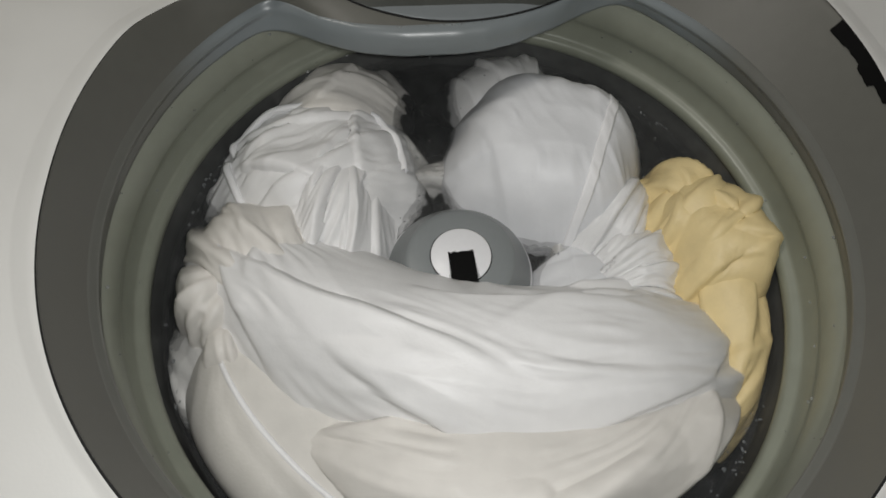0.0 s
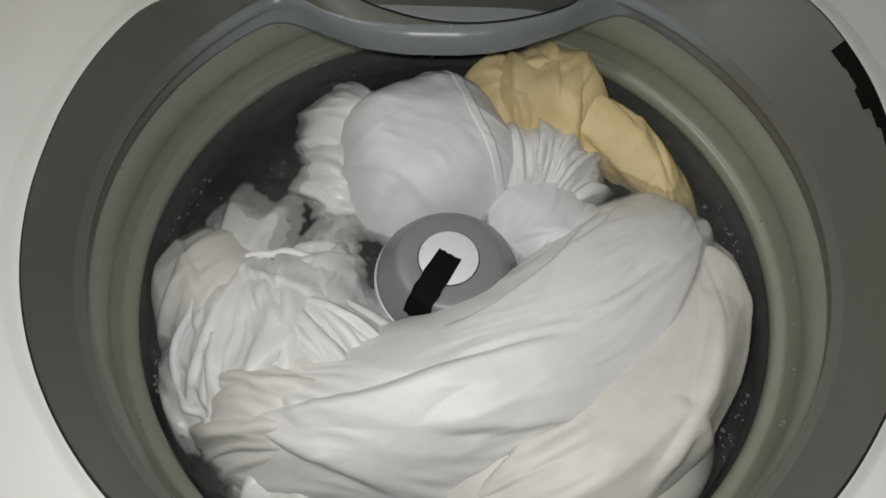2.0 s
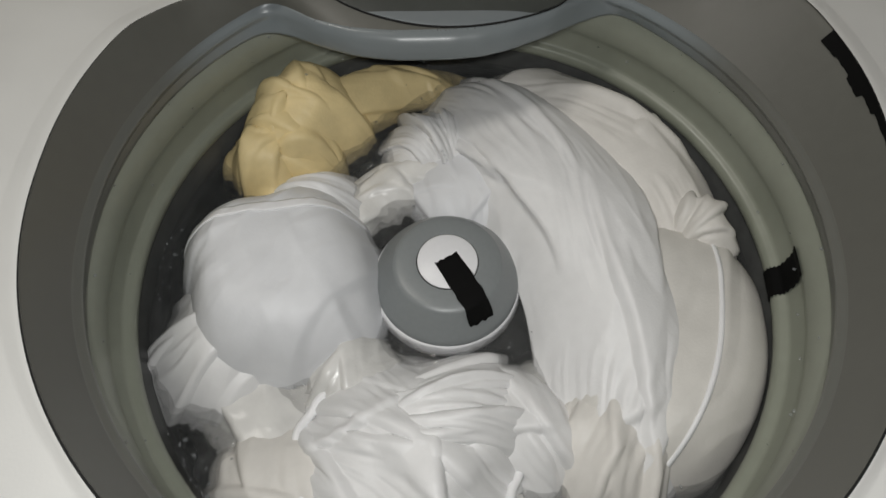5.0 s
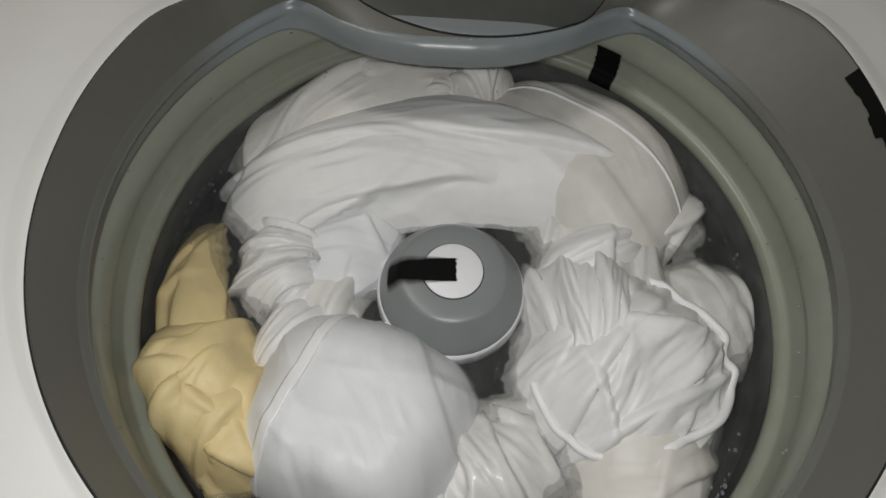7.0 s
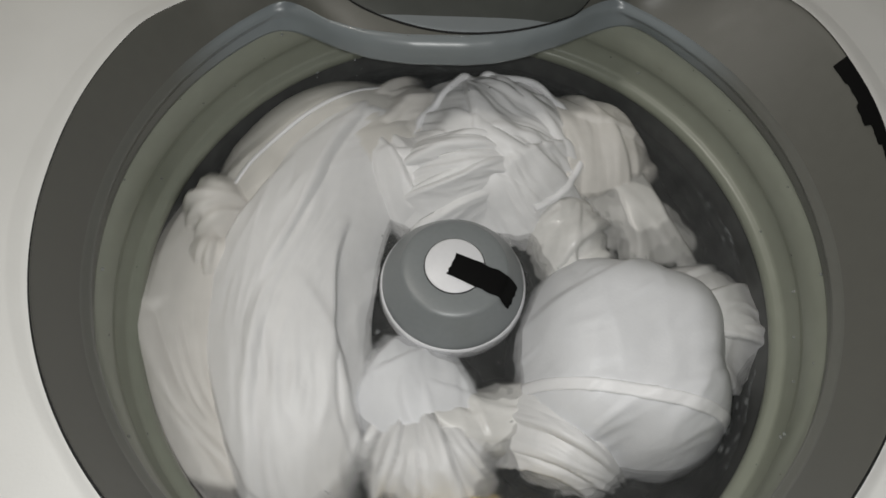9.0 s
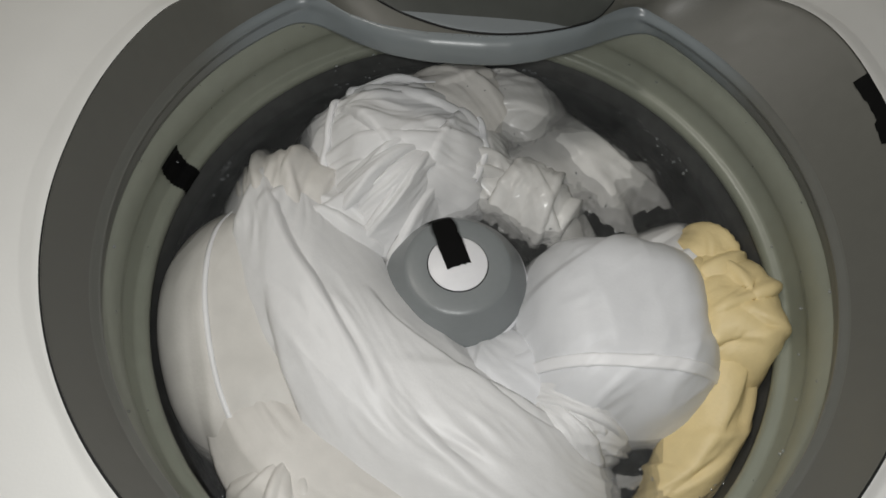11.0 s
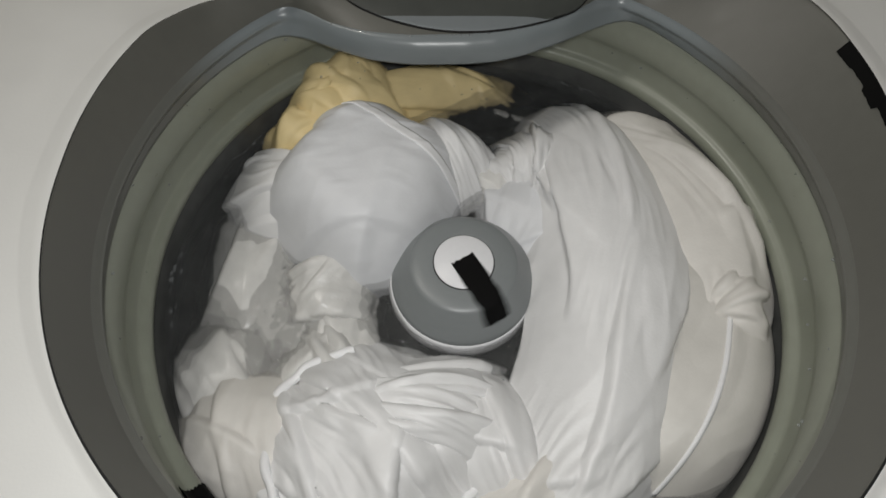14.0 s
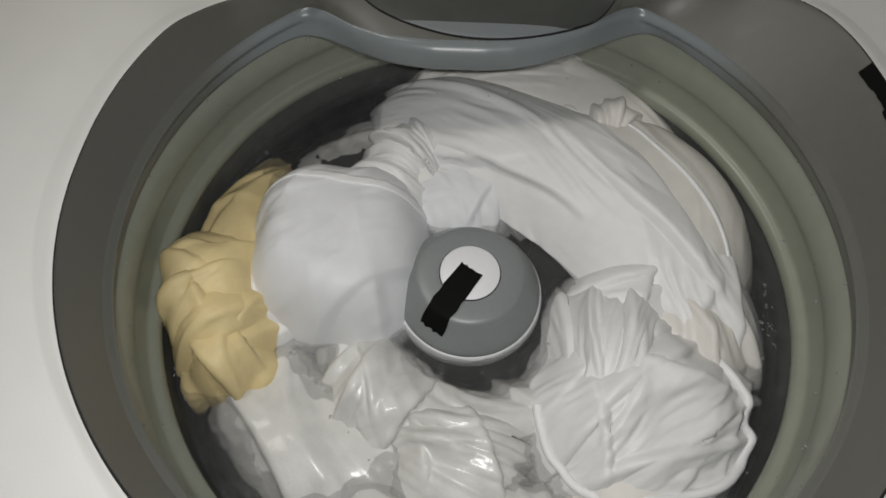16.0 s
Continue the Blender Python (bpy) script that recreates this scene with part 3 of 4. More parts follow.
def ring_tape():
    """Black tape stuck across the balance ring, bent over its ribs and hanging past the lip."""
    prof = np.array([(r - 0.0015, z + 0.0005) for r, z in RING if z < 0.040])
    n = len(prof)
    rows = []
    for i, (r, z) in enumerate(prof):
        if z < -0.006:
            continue
        lean = (0.048 - z) * 0.9
        pts = []
        for w in np.linspace(-0.5, 0.5, 7):
            a = (w * (0.024 + 0.0015 * math.sin(i * 1.9)) + lean * -0.08) / 0.25
            pts.append((r * math.cos(a), r * math.sin(a), z))
        rows.append(np.array(pts))
    ob = mesh_object("tape", np.concatenate(rows), grid_faces(len(rows), 7), BLACK_TAPE, basket)
    return tagged(ob, "strip of black tape across the balance ring")


ring_tape()

# ---------------------------------------------------------------- agitator
agitator = tagged(empty("agitator"), "grey agitator with white cap disc and black tape", "agitator")
CAP = smooth_profile([(0.0262, -0.0130), (0.030, -0.0128), (0.040, -0.0135), (0.0455, -0.015), (0.0475, -0.018), (0.0515, -0.024), (0.0575, -0.033), (0.0620, -0.0400), (0.0634, -0.0435), (0.0632, -0.047)], 2)
lathe("cap", CAP, CAP_PLASTIC, agitator, 96, "grey plastic agitator cap")
lathe("cap_gap", [(0.0254, -0.0125), (0.0254, -0.0145), (0.0265, -0.0145)], SEAM_BLACK, agitator, 64)
lathe("disc", [(0.0, -0.0112), (0.0245, -0.0114), (0.0253, -0.0119), (0.0254, -0.0145)], PURE_WHITE, agitator, 64, "round white disc")
lathe("skirt", smooth_profile([(0.0628, -0.0445), (0.0642, -0.0450), (0.0660, -0.049), (0.0668, -0.060), (0.064, -0.067), (0.058, -0.070), (0.055, -0.20), (0.07, -0.40)], 2), PURE_WHITE, agitator, 96, "white agitator skirt")


def cap_tape():
    """Black tape from the middle of the disc out over the cap's shoulder."""
    prof = [(0.0, -0.0105), (0.012, -0.0106), (0.0245, -0.0108), (0.027, -0.0117)] + [(r + 0.0006, z + 0.0012) for r, z in CAP if 0.030 < r < 0.0585]
    prof = np.array(prof)
    rows = []
    rng = np.random.RandomState(5)
    for k, (r, z) in enumerate(prof):
        r -= 0.003
        pts = []
        for w in np.linspace(-0.0112, 0.0112, 9):
            end = 0.002 * (rng.rand() - 0.5) if k in (0, len(prof) - 1) else 0
            side = w * (1 + 0.05 * math.sin(r * 400))
            rr = math.hypot(r + end, side)
            # follow the cap's own height at this distance from the axis
            zz = float(np.interp(rr, prof[:, 0], prof[:, 1]))
            pts.append((r + end, side, zz))
        rows.append(np.array(pts))
    ob = mesh_object("tape", np.concatenate(rows), grid_faces(len(rows), 9), BLACK_TAPE, agitator)
    return tagged(ob, "strip of black tape from disc to shoulder")


cap_tape()

# ---------------------------------------------------------------- water
LEVEL = -0.047


def water_mesh():
    radii = np.linspace(0.055, 0.2525, 90)
    a = np.linspace(0, 2 * math.pi, 480, endpoint=False)
    R, A = np.meshgrid(radii, a, indexing="ij")
    p = np.stack([R.ravel() * np.cos(A.ravel()), R.ravel() * np.sin(A.ravel()), np.zeros(R.size)], 1)
    h = 0.0030 * perlin(p * 18 + 2.2) + 0.0018 * perlin(p * 45 + 7.7) + 0.0014 * perlin(p * 100 + 1.7)
    p[:, 2] = LEVEL + h + swirl(R.ravel())
    ob = mesh_object("water", p, grid_faces(90, 480, False, True), WATER)
    # added see-through sheets stand in for the murk that dims what lies deeper
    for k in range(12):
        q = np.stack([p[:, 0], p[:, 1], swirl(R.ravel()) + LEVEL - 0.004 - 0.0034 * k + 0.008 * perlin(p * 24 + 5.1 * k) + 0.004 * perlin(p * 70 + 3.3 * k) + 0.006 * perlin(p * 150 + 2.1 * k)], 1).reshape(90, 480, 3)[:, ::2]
        mesh_object("murk_sheet", q.reshape(-1, 3), grid_faces(90, 240, False, True), MURK, ob)
    return tagged(ob, "murky grey wash water with small ripples", "water", kind="structure")


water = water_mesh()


def bubbles_mesh():
    """Drops and small bubbles added for the water's glints, thickest along the basket wall."""
    rng = np.random.RandomState(11)
    p, faces = cube_sphere(4)
    verts, quads = [], []
    for k in range(340):
        r = 0.2515 - abs(rng.normal()) * 0.006 if k % 2 else rng.uniform(0.075, 0.235)
        a, size = rng.uniform(0, 6.2832), rng.uniform(0.0003, 0.0011)
        if k % 2:
            a = (rng.randint(9) * 0.7 + rng.normal() * 0.09)
        c = np.array((r * math.cos(a), r * math.sin(a), LEVEL + float(swirl(r)) + rng.uniform(0.001, 0.004)))
        stretch = np.array((rng.uniform(0.7, 2.2), rng.uniform(0.7, 2.2), 0.5))
        quads += [tuple(x + len(verts) * len(p) for x in f) for f in faces]
        verts.append(p * stretch * size + c)
    ob = mesh_object("bubbles", np.concatenate(verts), quads, BUBBLE)
    return tagged(ob, "drops and bubbles added for the glints on the wash water", "bubbles", kind="stuff")


bubbles = bubbles_mesh()


# ---------------------------------------------------------------- the washing: each piece is built with its middle on the x axis
def garment(name, label, category="laundry"):
    return tagged(empty(name), label, category, "washing in the basket")


def build_pillowcase():
    g = garment("pillowcase", "wet white pillowcase ballooned with air, broad hem")
    P = drape("body", mound((0.136, 0, -0.045), (0.088, 0.096), 0.056, 0.030, 14, 0.02, 3.8, n=112, m=112, swell=0.004, seed=2), COTTON_BLUE, g, 4, 1.03, 1.03, 0.024, 38, 0.0045, 8, 0.0018, 40, cross=0.9, folds_n=5)
    band_on("hem", P, 6, 104, 29, 35, PURE_COTTON, g, 0.0012, "stitched white hem")
    drape("flap", mound((0.172, 0.045, -0.052), (0.052, 0.078), 0.036, 0.012, -28, 0.05, 2.2, n=130, m=140), COTTON, g, 9, 1.06, 1.05, 0.018, 30, 0.007, 24, 0.002, 70, centre=(-0.1, -0.2))
    drape("corner", mound((0.118, -0.078, -0.054), (0.052, 0.044), 0.032, 0.02, 10, 0.1, 2.0, n=120, m=110), COTTON, g, 12, 1.08, 1.05, 0.015, 0, 0.007, 30, 0.002, 80, centre=(1.1, 0.2))
    return g


def build_balloon():
    g = garment("cushion_cover", "smooth beige-white cloth swollen into a dome")
    P = drape("body", mound((0.184, 0, -0.066), (0.090, 0.140), 0.054, 0.03, 0, 0.4, 4.4, 1.6, n=104, m=130, swell=0.005, seed=8), COTTON_BEIGE, g, 21, 1.01, 1.01, 0.03, 70, 0.004, 9, 0.0008, 40, folds_n=3)
    band_on("tuck", P, 62, 65, 14, 114, PURE_COTTON, g, 0.0010, "thin raised tuck")
    return g


def build_sheet():
    g = garment("bed_sheet", "long twisted white bed sheet round the agitator")
    drape("upper_length", lane([(0.020, -0.235, -0.125), (0.070, -0.185, -0.066), (0.110, -0.09, -0.046), (0.124, 0, -0.044), (0.112, 0.09, -0.046), (0.075, 0.175, -0.064), (0.03, 0.225, -0.12)],
          [0.030, 0.054, 0.066, 0.069, 0.066, 0.054, 0.03], [0.025, 0.038, 0.046, 0.048, 0.044, 0.036, 0.025], 0.016, 240, 110, inner=0.004), COTTON, g, 3, 1.0, 1.05, 0.024, 13, 0.009, 20, 0.0030, 58, rough=0.002, cross=0.25)
    drape("lower_length", lane([(0.180, -0.09, -0.095), (0.198, -0.02, -0.058), (0.198, 0.05, -0.052), (0.178, 0.12, -0.056), (0.138, 0.18, -0.070), (0.09, 0.22, -0.11)],
          [0.034, 0.050, 0.056, 0.056, 0.050, 0.034], [0.030, 0.040, 0.042, 0.040, 0.034, 0.02], 0.03, 170, 96), COTTON_WARM, g, 8, 1.02, 1.05, 0.020, -14, 0.009, 22, 0.0030, 58, cross=0.6)
    drape("trailing_end", mound((0.058, -0.168, -0.062), (0.072, 0.070), 0.038, 0.03, 20, 0.2, 2.2, n=90, m=90), COTTON_WARM, g, 31, 1.06, 1.03, 0.018, 0, 0.009, 30, 0.003, 80, centre=(1.2, 0.9))
    return g


def build_crumple():
    g = garment("shirt", "crumpled wet white shirt with a corded hem")
    P = drape("body", mound((0.152, 0, -0.056), (0.098, 0.104), 0.054, 0.03, 8, 0.4, 2.4, n=150, m=150, swell=0.006, seed=5), COTTON, g, 41, 1.05, 1.05, 0.018, 62, 0.009, 30, 0.0034, 62, cross=0.9, folds_n=12)
    loop = [radians(d) for d in range(-150, 131, 7)]
    hem = [P[int(75 + 56 * math.cos(d)), int(75 + 54 * math.sin(d) * (1 - 0.18 * math.cos(d)))] + np.array((0, 0, 0.0035)) for d in loop]
    tagged(cord("hem", hem, 0.0036, PURE_COTTON, g, False), "rolled white hem")
    drape("front_panel", mound((0.118, 0.020, -0.040), (0.050, 0.070), 0.040, 0.012, 30, 0.1, 2.2, n=140, m=160), COTTON, g, 43, 1.05, 1.05, 0.016, 0, 0.008, 32, 0.003, 80, centre=(0.2, -0.2))
    drape("sleeve", mound((0.104, 0.082, -0.056), (0.048, 0.064), 0.036, 0.02, -30, 0.2, 2.3, n=76, m=88), COTTON, g, 44, 1.06, 1.02, 0.016, 75, 0.008, 28, 0.002, 70, cross=0.8)
    drape("tail", mound((0.190, -0.076, -0.060), (0.066, 0.076), 0.036, 0.02, 20, 0.2, 2.3, n=76, m=88), COTTON_WARM, g, 47, 1.03, 1.06, 0.016, 10, 0.008, 28, 0.002, 70, cross=0.8)
    return g


def build_yellow():
    g = garment("yellow_cloth", "crumpled pale yellow cloth pressed against the basket")
    drape("head", mound((0.210, 0.018, -0.052), (0.046, 0.064), 0.048, 0.03, 8, 0.1, 3.4, 2.0, n=76, m=96, swell=0.006, seed=3), COTTON_YELLOW, g, 51, 1.06, 1.06, 0.018, 40, 0.009, 15, 0.0012, 50)
    drape("flap", mound((0.200, 0.046, -0.040), (0.036, 0.040), 0.036, 0.012, -20, 0.0, 2.2, n=64, m=68), COTTON_YELLOW, g, 57, 1.05, 1.05, 0.016, 0, 0.007, 14, 0.0012, 50, centre=(0.0, -0.1))
    drape("fold", mound((0.194, 0.074, -0.056), (0.040, 0.038), 0.040, 0.03, 30, 0.1, 2.4, n=64, m=60), COTTON_YELLOW, g, 54, 1.06, 1.06, 0.015, 80, 0.007, 26, 0.002, 70)
    drape("tail", lane([(0.212, 0.0, -0.058), (0.213, -0.05, -0.064), (0.202, -0.10, -0.078), (0.182, -0.14, -0.090), (0.150, -0.18, -0.12)], [0.034, 0.036, 0.034, 0.028, 0.018], [0.042, 0.040, 0.034, 0.030, 0.02], 0.03, 130, 64),
          COTTON_YELLOW, g, 6, 1.04, 1.04, 0.016, 12, 0.008, 20, 0.0014, 60)
    return g


def build_smooth():
    g = garment("napkin", "small smooth pale cloth beside the agitator")
    drape("body", mound((0.104, 0, -0.060), (0.060, 0.074), 0.030, 0.025, 0, 0.1, 2.4, n=80, m=90, swell=0.006, seed=4), COTTON_BLUE, g, 61, 1.02, 1.02, 0.022, 30, 0.006, 20, 0.0018, 60)
    drape("ruffle", mound((0.146, 0.034, -0.060), (0.048, 0.064), 0.038, 0.025, 12, 0.2, 2.2, n=150, m=180), COTTON, g, 64, 1.03, 1.04, 0.016, 0, 0.010, 44, 0.003, 90, centre=(-0.15, 0.3))
    return g


def build_end():
    g = garment("sock", "small wet cream sock by the basket wall")
    drape("body", mound((0.214, 0, -0.052), (0.032, 0.046), 0.044, 0.03, 10, 0.2, 2.4, n=60, m=72), COTTON_WARM, g, 71, 1.05, 1.05, 0.016, 20, 0.006, 34, 0.002, 80)
    drape("toe", mound((0.200, 0.040, -0.056), (0.028, 0.032), 0.036, 0.02, 0, 0.1, 2.2, n=52, m=58), COTTON_WARM, g, 74, 1.06, 1.05, 0.014, 0, 0.006, 36, 0.002, 80, centre=(0.5, -0.2))
    return g


def build_sunken():
    g = garment("towel", "thin greyish towel half sunk in the water")
    drape("body", mound((0.182, 0.016, -0.093), (0.086, 0.146), 0.043, 0.02, 13, 0.4, 2.3, 1.6, n=84, m=110), COTTON_SUNK, g, 81, 1.04, 1.04, 0.018, 70, 0.009, 20, 0.0022, 60, cross=0.9)
    drape("near_fold", mound((0.112, -0.100, -0.080), (0.064, 0.076), 0.044, 0.03, -40, 0.2, 2.2, n=90, m=110), COTTON_SUNK, g, 95, 1.02, 1.05, 0.018, 20, 0.010, 30, 0.0026, 76, cross=0.8, folds_n=12)
    drape("far_fold", mound((0.096, 0.100, -0.078), (0.070, 0.080), 0.043, 0.03, 40, 0.2, 2.2, n=90, m=110), COTTON_SUNK, g, 97, 1.02, 1.05, 0.018, 80, 0.010, 30, 0.0026, 76, cross=0.8, folds_n=12)
    drape("gathered_fold", mound((0.118, 0.02, -0.074), (0.056, 0.068), 0.042, 0.03, 0, 0.2, 2.2, n=80, m=100), COTTON_SUNK, g, 84, 1.02, 1.04, 0.018, 0, 0.008, 36, 0.0024, 80, cross=0.8)
    drape("edge", mound((0.182, 0.116, -0.082), (0.070, 0.080), 0.040, 0.03, 20, 0.3, 2.3, n=80, m=90), COTTON_SUNK, g, 87, 1.05, 1.03, 0.018, 0, 0.009, 28, 0.003, 70, centre=(1.1, -0.1))
    ring = [(0.212 * math.cos(radians(a)), 0.212 * math.sin(radians(a)), -0.110 + 0.012 * math.sin(a * 0.05)) for a in range(-120, 101, 20)]
    drape("sunken_length", lane(ring, [0.055] * len(ring), [0.036] * len(ring), 0.03, 260, 60), COTTON_SUNK, g, 93, 1.03, 1.05, 0.018, 24, 0.009, 20, 0.0022, 60, cross=0.9)
    near = [(0.116 * math.cos(radians(a)), 0.116 * math.sin(radians(a)), -0.086 + 0.006 * math.sin(a * 0.04)) for a in range(-170, 101, 15)]
    drape("inner_length", lane(near, [0.044] * len(near), [0.036] * len(near), 0.02, 260, 60), COTTON_SUNK, g, 99, 1.03, 1.05, 0.018, 30, 0.010, 26, 0.0026, 60, cross=0.9, folds_n=16)
    drape("corner", mound((0.104, 0.182, -0.086), (0.070, 0.070), 0.040, 0.03, 50, 0.2, 2.3, n=76, m=76), COTTON_SUNK, g, 90, 1.03, 1.05, 0.018, 30, 0.009, 20, 0.0024, 64, cross=0.9)
    return g


pillowcase, cushion_cover, bed_sheet, shirt = build_pillowcase(), build_balloon(), build_sheet(), build_crumple()
yellow_cloth, napkin, sock, towel = build_yellow(), build_smooth(), build_end(), build_sunken()


# ---------------------------------------------------------------- what moves
def motions():
    # turn of the agitator (seconds, degrees) and its sway off the axis (seconds, x, y)
    agitator_turn = [
        (0, -87), (0.1, -137), (0.2, -156), (0.3, -161), (0.4, -164), (0.5, -140), (0.6, -80), (0.7, -2),
        (0.8, 67), (0.9, 140), (1, 165), (1.1, 170), (1.2, 176), (1.3, 157), (1.4, 98), (1.5, 32),
        (1.6, -33), (1.7, -91), (1.8, -115), (1.9, -118), (2, -120), (2.1, -91), (2.2, -23), (2.3, 48),
        (2.4, 123), (2.5, 189), (2.6, 205), (2.7, 210), (2.8, 205), (2.9, 174), (3, 102), (3.1, 38),
        (3.2, -28), (3.3, -80), (3.4, -89), (3.5, -89), (3.6, -87), (3.7, -38), (3.8, 33), (3.9, 109),
        (4, 181), (4.1, 223), (4.2, 236), (4.3, 239), (4.4, 227), (4.5, 189), (4.6, 130), (4.7, 73),
        (4.8, 15), (4.9, -36), (5, -61), (5.1, -61), (5.2, -33), (5.3, 23), (5.4, 84), (5.5, 149),
        (5.6, 213), (5.7, 251), (5.8, 263), (5.9, 253), (6, 223), (6.1, 155), (6.2, 92), (6.3, 22),
        (6.4, -29), (6.5, -36), (6.6, -39), (6.7, -25), (6.8, 27), (6.9, 96), (7, 182), (7.1, 244),
        (7.2, 285), (7.3, 299), (7.4, 297), (7.5, 278), (7.6, 222), (7.7, 162), (7.8, 90), (7.9, 27),
        (8, 6), (8.1, 6), (8.2, 6), (8.3, 39), (8.4, 103), (8.5, 181), (8.6, 247), (8.7, 312),
        (8.8, 333), (8.9, 336), (9, 336), (9.1, 299), (9.2, 237), (9.3, 190), (9.4, 121), (9.5, 73),
        (9.6, 46), (9.7, 46), (9.8, 72), (9.9, 119), (10, 188), (10.1, 255), (10.2, 310), (10.3, 353),
        (10.4, 369), (10.5, 356), (10.6, 321), (10.7, 275), (10.8, 222), (10.9, 161), (11, 112), (11.1, 83),
        (11.2, 72), (11.3, 75), (11.4, 100), (11.5, 170), (11.6, 241), (11.7, 314), (11.8, 376), (11.9, 404),
        (12, 417), (12.1, 418), (12.2, 394), (12.3, 342), (12.4, 268), (12.5, 204), (12.6, 149), (12.7, 133),
        (12.8, 128), (12.9, 133), (13, 176), (13.1, 254), (13.2, 319), (13.3, 391), (13.4, 452), (13.5, 470),
        (13.6, 473), (13.7, 470), (13.8, 426), (13.9, 366), (14, 300), (14.1, 235), (14.2, 198), (14.3, 200),
        (14.4, 197), (14.5, 211), (14.6, 267), (14.7, 338), (14.8, 409), (14.9, 487), (15, 525), (15.1, 529),
        (15.2, 529), (15.3, 508), (15.4, 450), (15.5, 388), (15.6, 318), (15.7, 257), (15.8, 238), (15.9, 237),
        (16, 236),
    ]
    sway = [(0, -0.0056, 0.0059), (0.5, -0.0074, 0.0053), (1, -0.0052, 0.0047), (1.5, -0.0025, 0.0041), (2, -0.0053, 0.0020), (2.5, -0.0076, 0.0012),
            (3, -0.0069, 0.0039), (3.5, -0.0092, 0.0023), (4, -0.0071, 0.0033), (6.5, -0.0061, 0.0028), (7, -0.0056, 0.0019), (7.5, -0.0024, 0.0052),
            (8, -0.0011, 0.0039), (8.5, -0.0027, 0.0025), (9, -0.0029, 0.0039), (11.5, -0.0061, 0.0037), (12, -0.0040, 0.0016), (12.5, 0.0000, 0.0051),
            (13, -0.0057, 0.0027), (13.5, -0.0047, 0.0031), (14, -0.0020, 0.0056), (14.5, -0.0079, 0.0013), (15, -0.0074, 0.0000), (15.5, -0.0053, 0.0035),
            (16, -0.0036, 0.0004)]
    st, sx, sy = zip(*sway)
    walk(agitator, [(t, pose(np.interp(t, st, sx), np.interp(t, st, sy), 0, 0, 0, a)) for t, a in agitator_turn])
    # the basket creeps round (seconds, degrees)
    basket_turn = [
        (0, -62), (0.7, -62), (1.3, -53), (1.8, -50.6), (2.7, -47.8), (3.5, -11.2), (3.9, -11.4), (4.2, -8.1),
        (5.05, -7), (5.8, 35), (6.3, 56.4), (6.6, 59.0), (7, 58.3), (7.5, 58.8), (7.6, 63.5), (7.9, 74),
        (8.4, 76), (8.9, 96), (9.2, 111.4), (9.7, 112), (10.4, 150), (11.3, 168.6), (11.6, 168.8), (12, 171.2),
        (12.3, 181.9), (12.5, 200.5), (12.6, 210.3), (12.7, 212.2), (13.3, 212.4), (13.6, 215.5), (13.8, 222.9), (14, 226),
        (14.3, 229), (14.8, 230), (15.2, 246), (15.6, 262), (16, 263),
    ]
    walk(basket, [(t, pose(0, 0, 0, 0, 0, a)) for t, a in basket_turn])
    # each piece of washing circles the agitator: seconds, degrees round the axis, distance from it
    yellow_way = [
        (0, -4.1, 0.22), (0.3, -0.6, 0.217), (0.6, -6.6, 0.209), (0.8, -11.8, 0.197), (0.9, -2.5, 0.195), (1, 10.3, 0.207),
        (1.1, 17.3, 0.201), (1.2, 29.6, 0.216), (1.3, 38, 0.224), (1.5, 52.2, 0.217), (2, 57.2, 0.212), (2.4, 60.1, 0.209),
        (2.6, 68.1, 0.234), (2.8, 85.3, 0.218), (3, 108.7, 0.251), (3.2, 121.8, 0.233), (3.5, 125, 0.233), (3.9, 115.5, 0.23),
        (4.2, 130.3, 0.25), (4.5, 127, 0.24), (5.05, 124, 0.235), (5.35, 145, 0.235), (5.7, 172, 0.23), (5.95, 178, 0.225),
        (6.3, 196.2, 0.219), (6.8, 203.6, 0.228), (7, 201.9, 0.227), (7.4, 217.2, 0.236), (7.8, 225.8, 0.23), (8.4, 225.3, 0.22),
        (8.8, 243.3, 0.225), (9.2, 285, 0.225), (9.45, 298, 0.2), (9.75, 295, 0.21), (10, 312, 0.215), (10.3, 334, 0.22),
        (10.6, 341, 0.222), (11, 347, 0.224), (11.3, 349.4, 0.224), (11.6, 345.4, 0.224), (11.9, 354.9, 0.214), (12, 358.4, 0.209),
        (12.3, 386.6, 0.219), (12.5, 400.2, 0.216), (12.9, 408.6, 0.207), (13.3, 405.5, 0.215), (13.5, 421.4, 0.241), (13.8, 458.7, 0.234),
        (14.3, 485.6, 0.236), (14.5, 485.9, 0.223), (14.9, 482.9, 0.236), (15.1, 491.5, 0.249), (15.4, 523.9, 0.237), (15.6, 538.3, 0.242),
        (16, 540.5, 0.234),
    ]
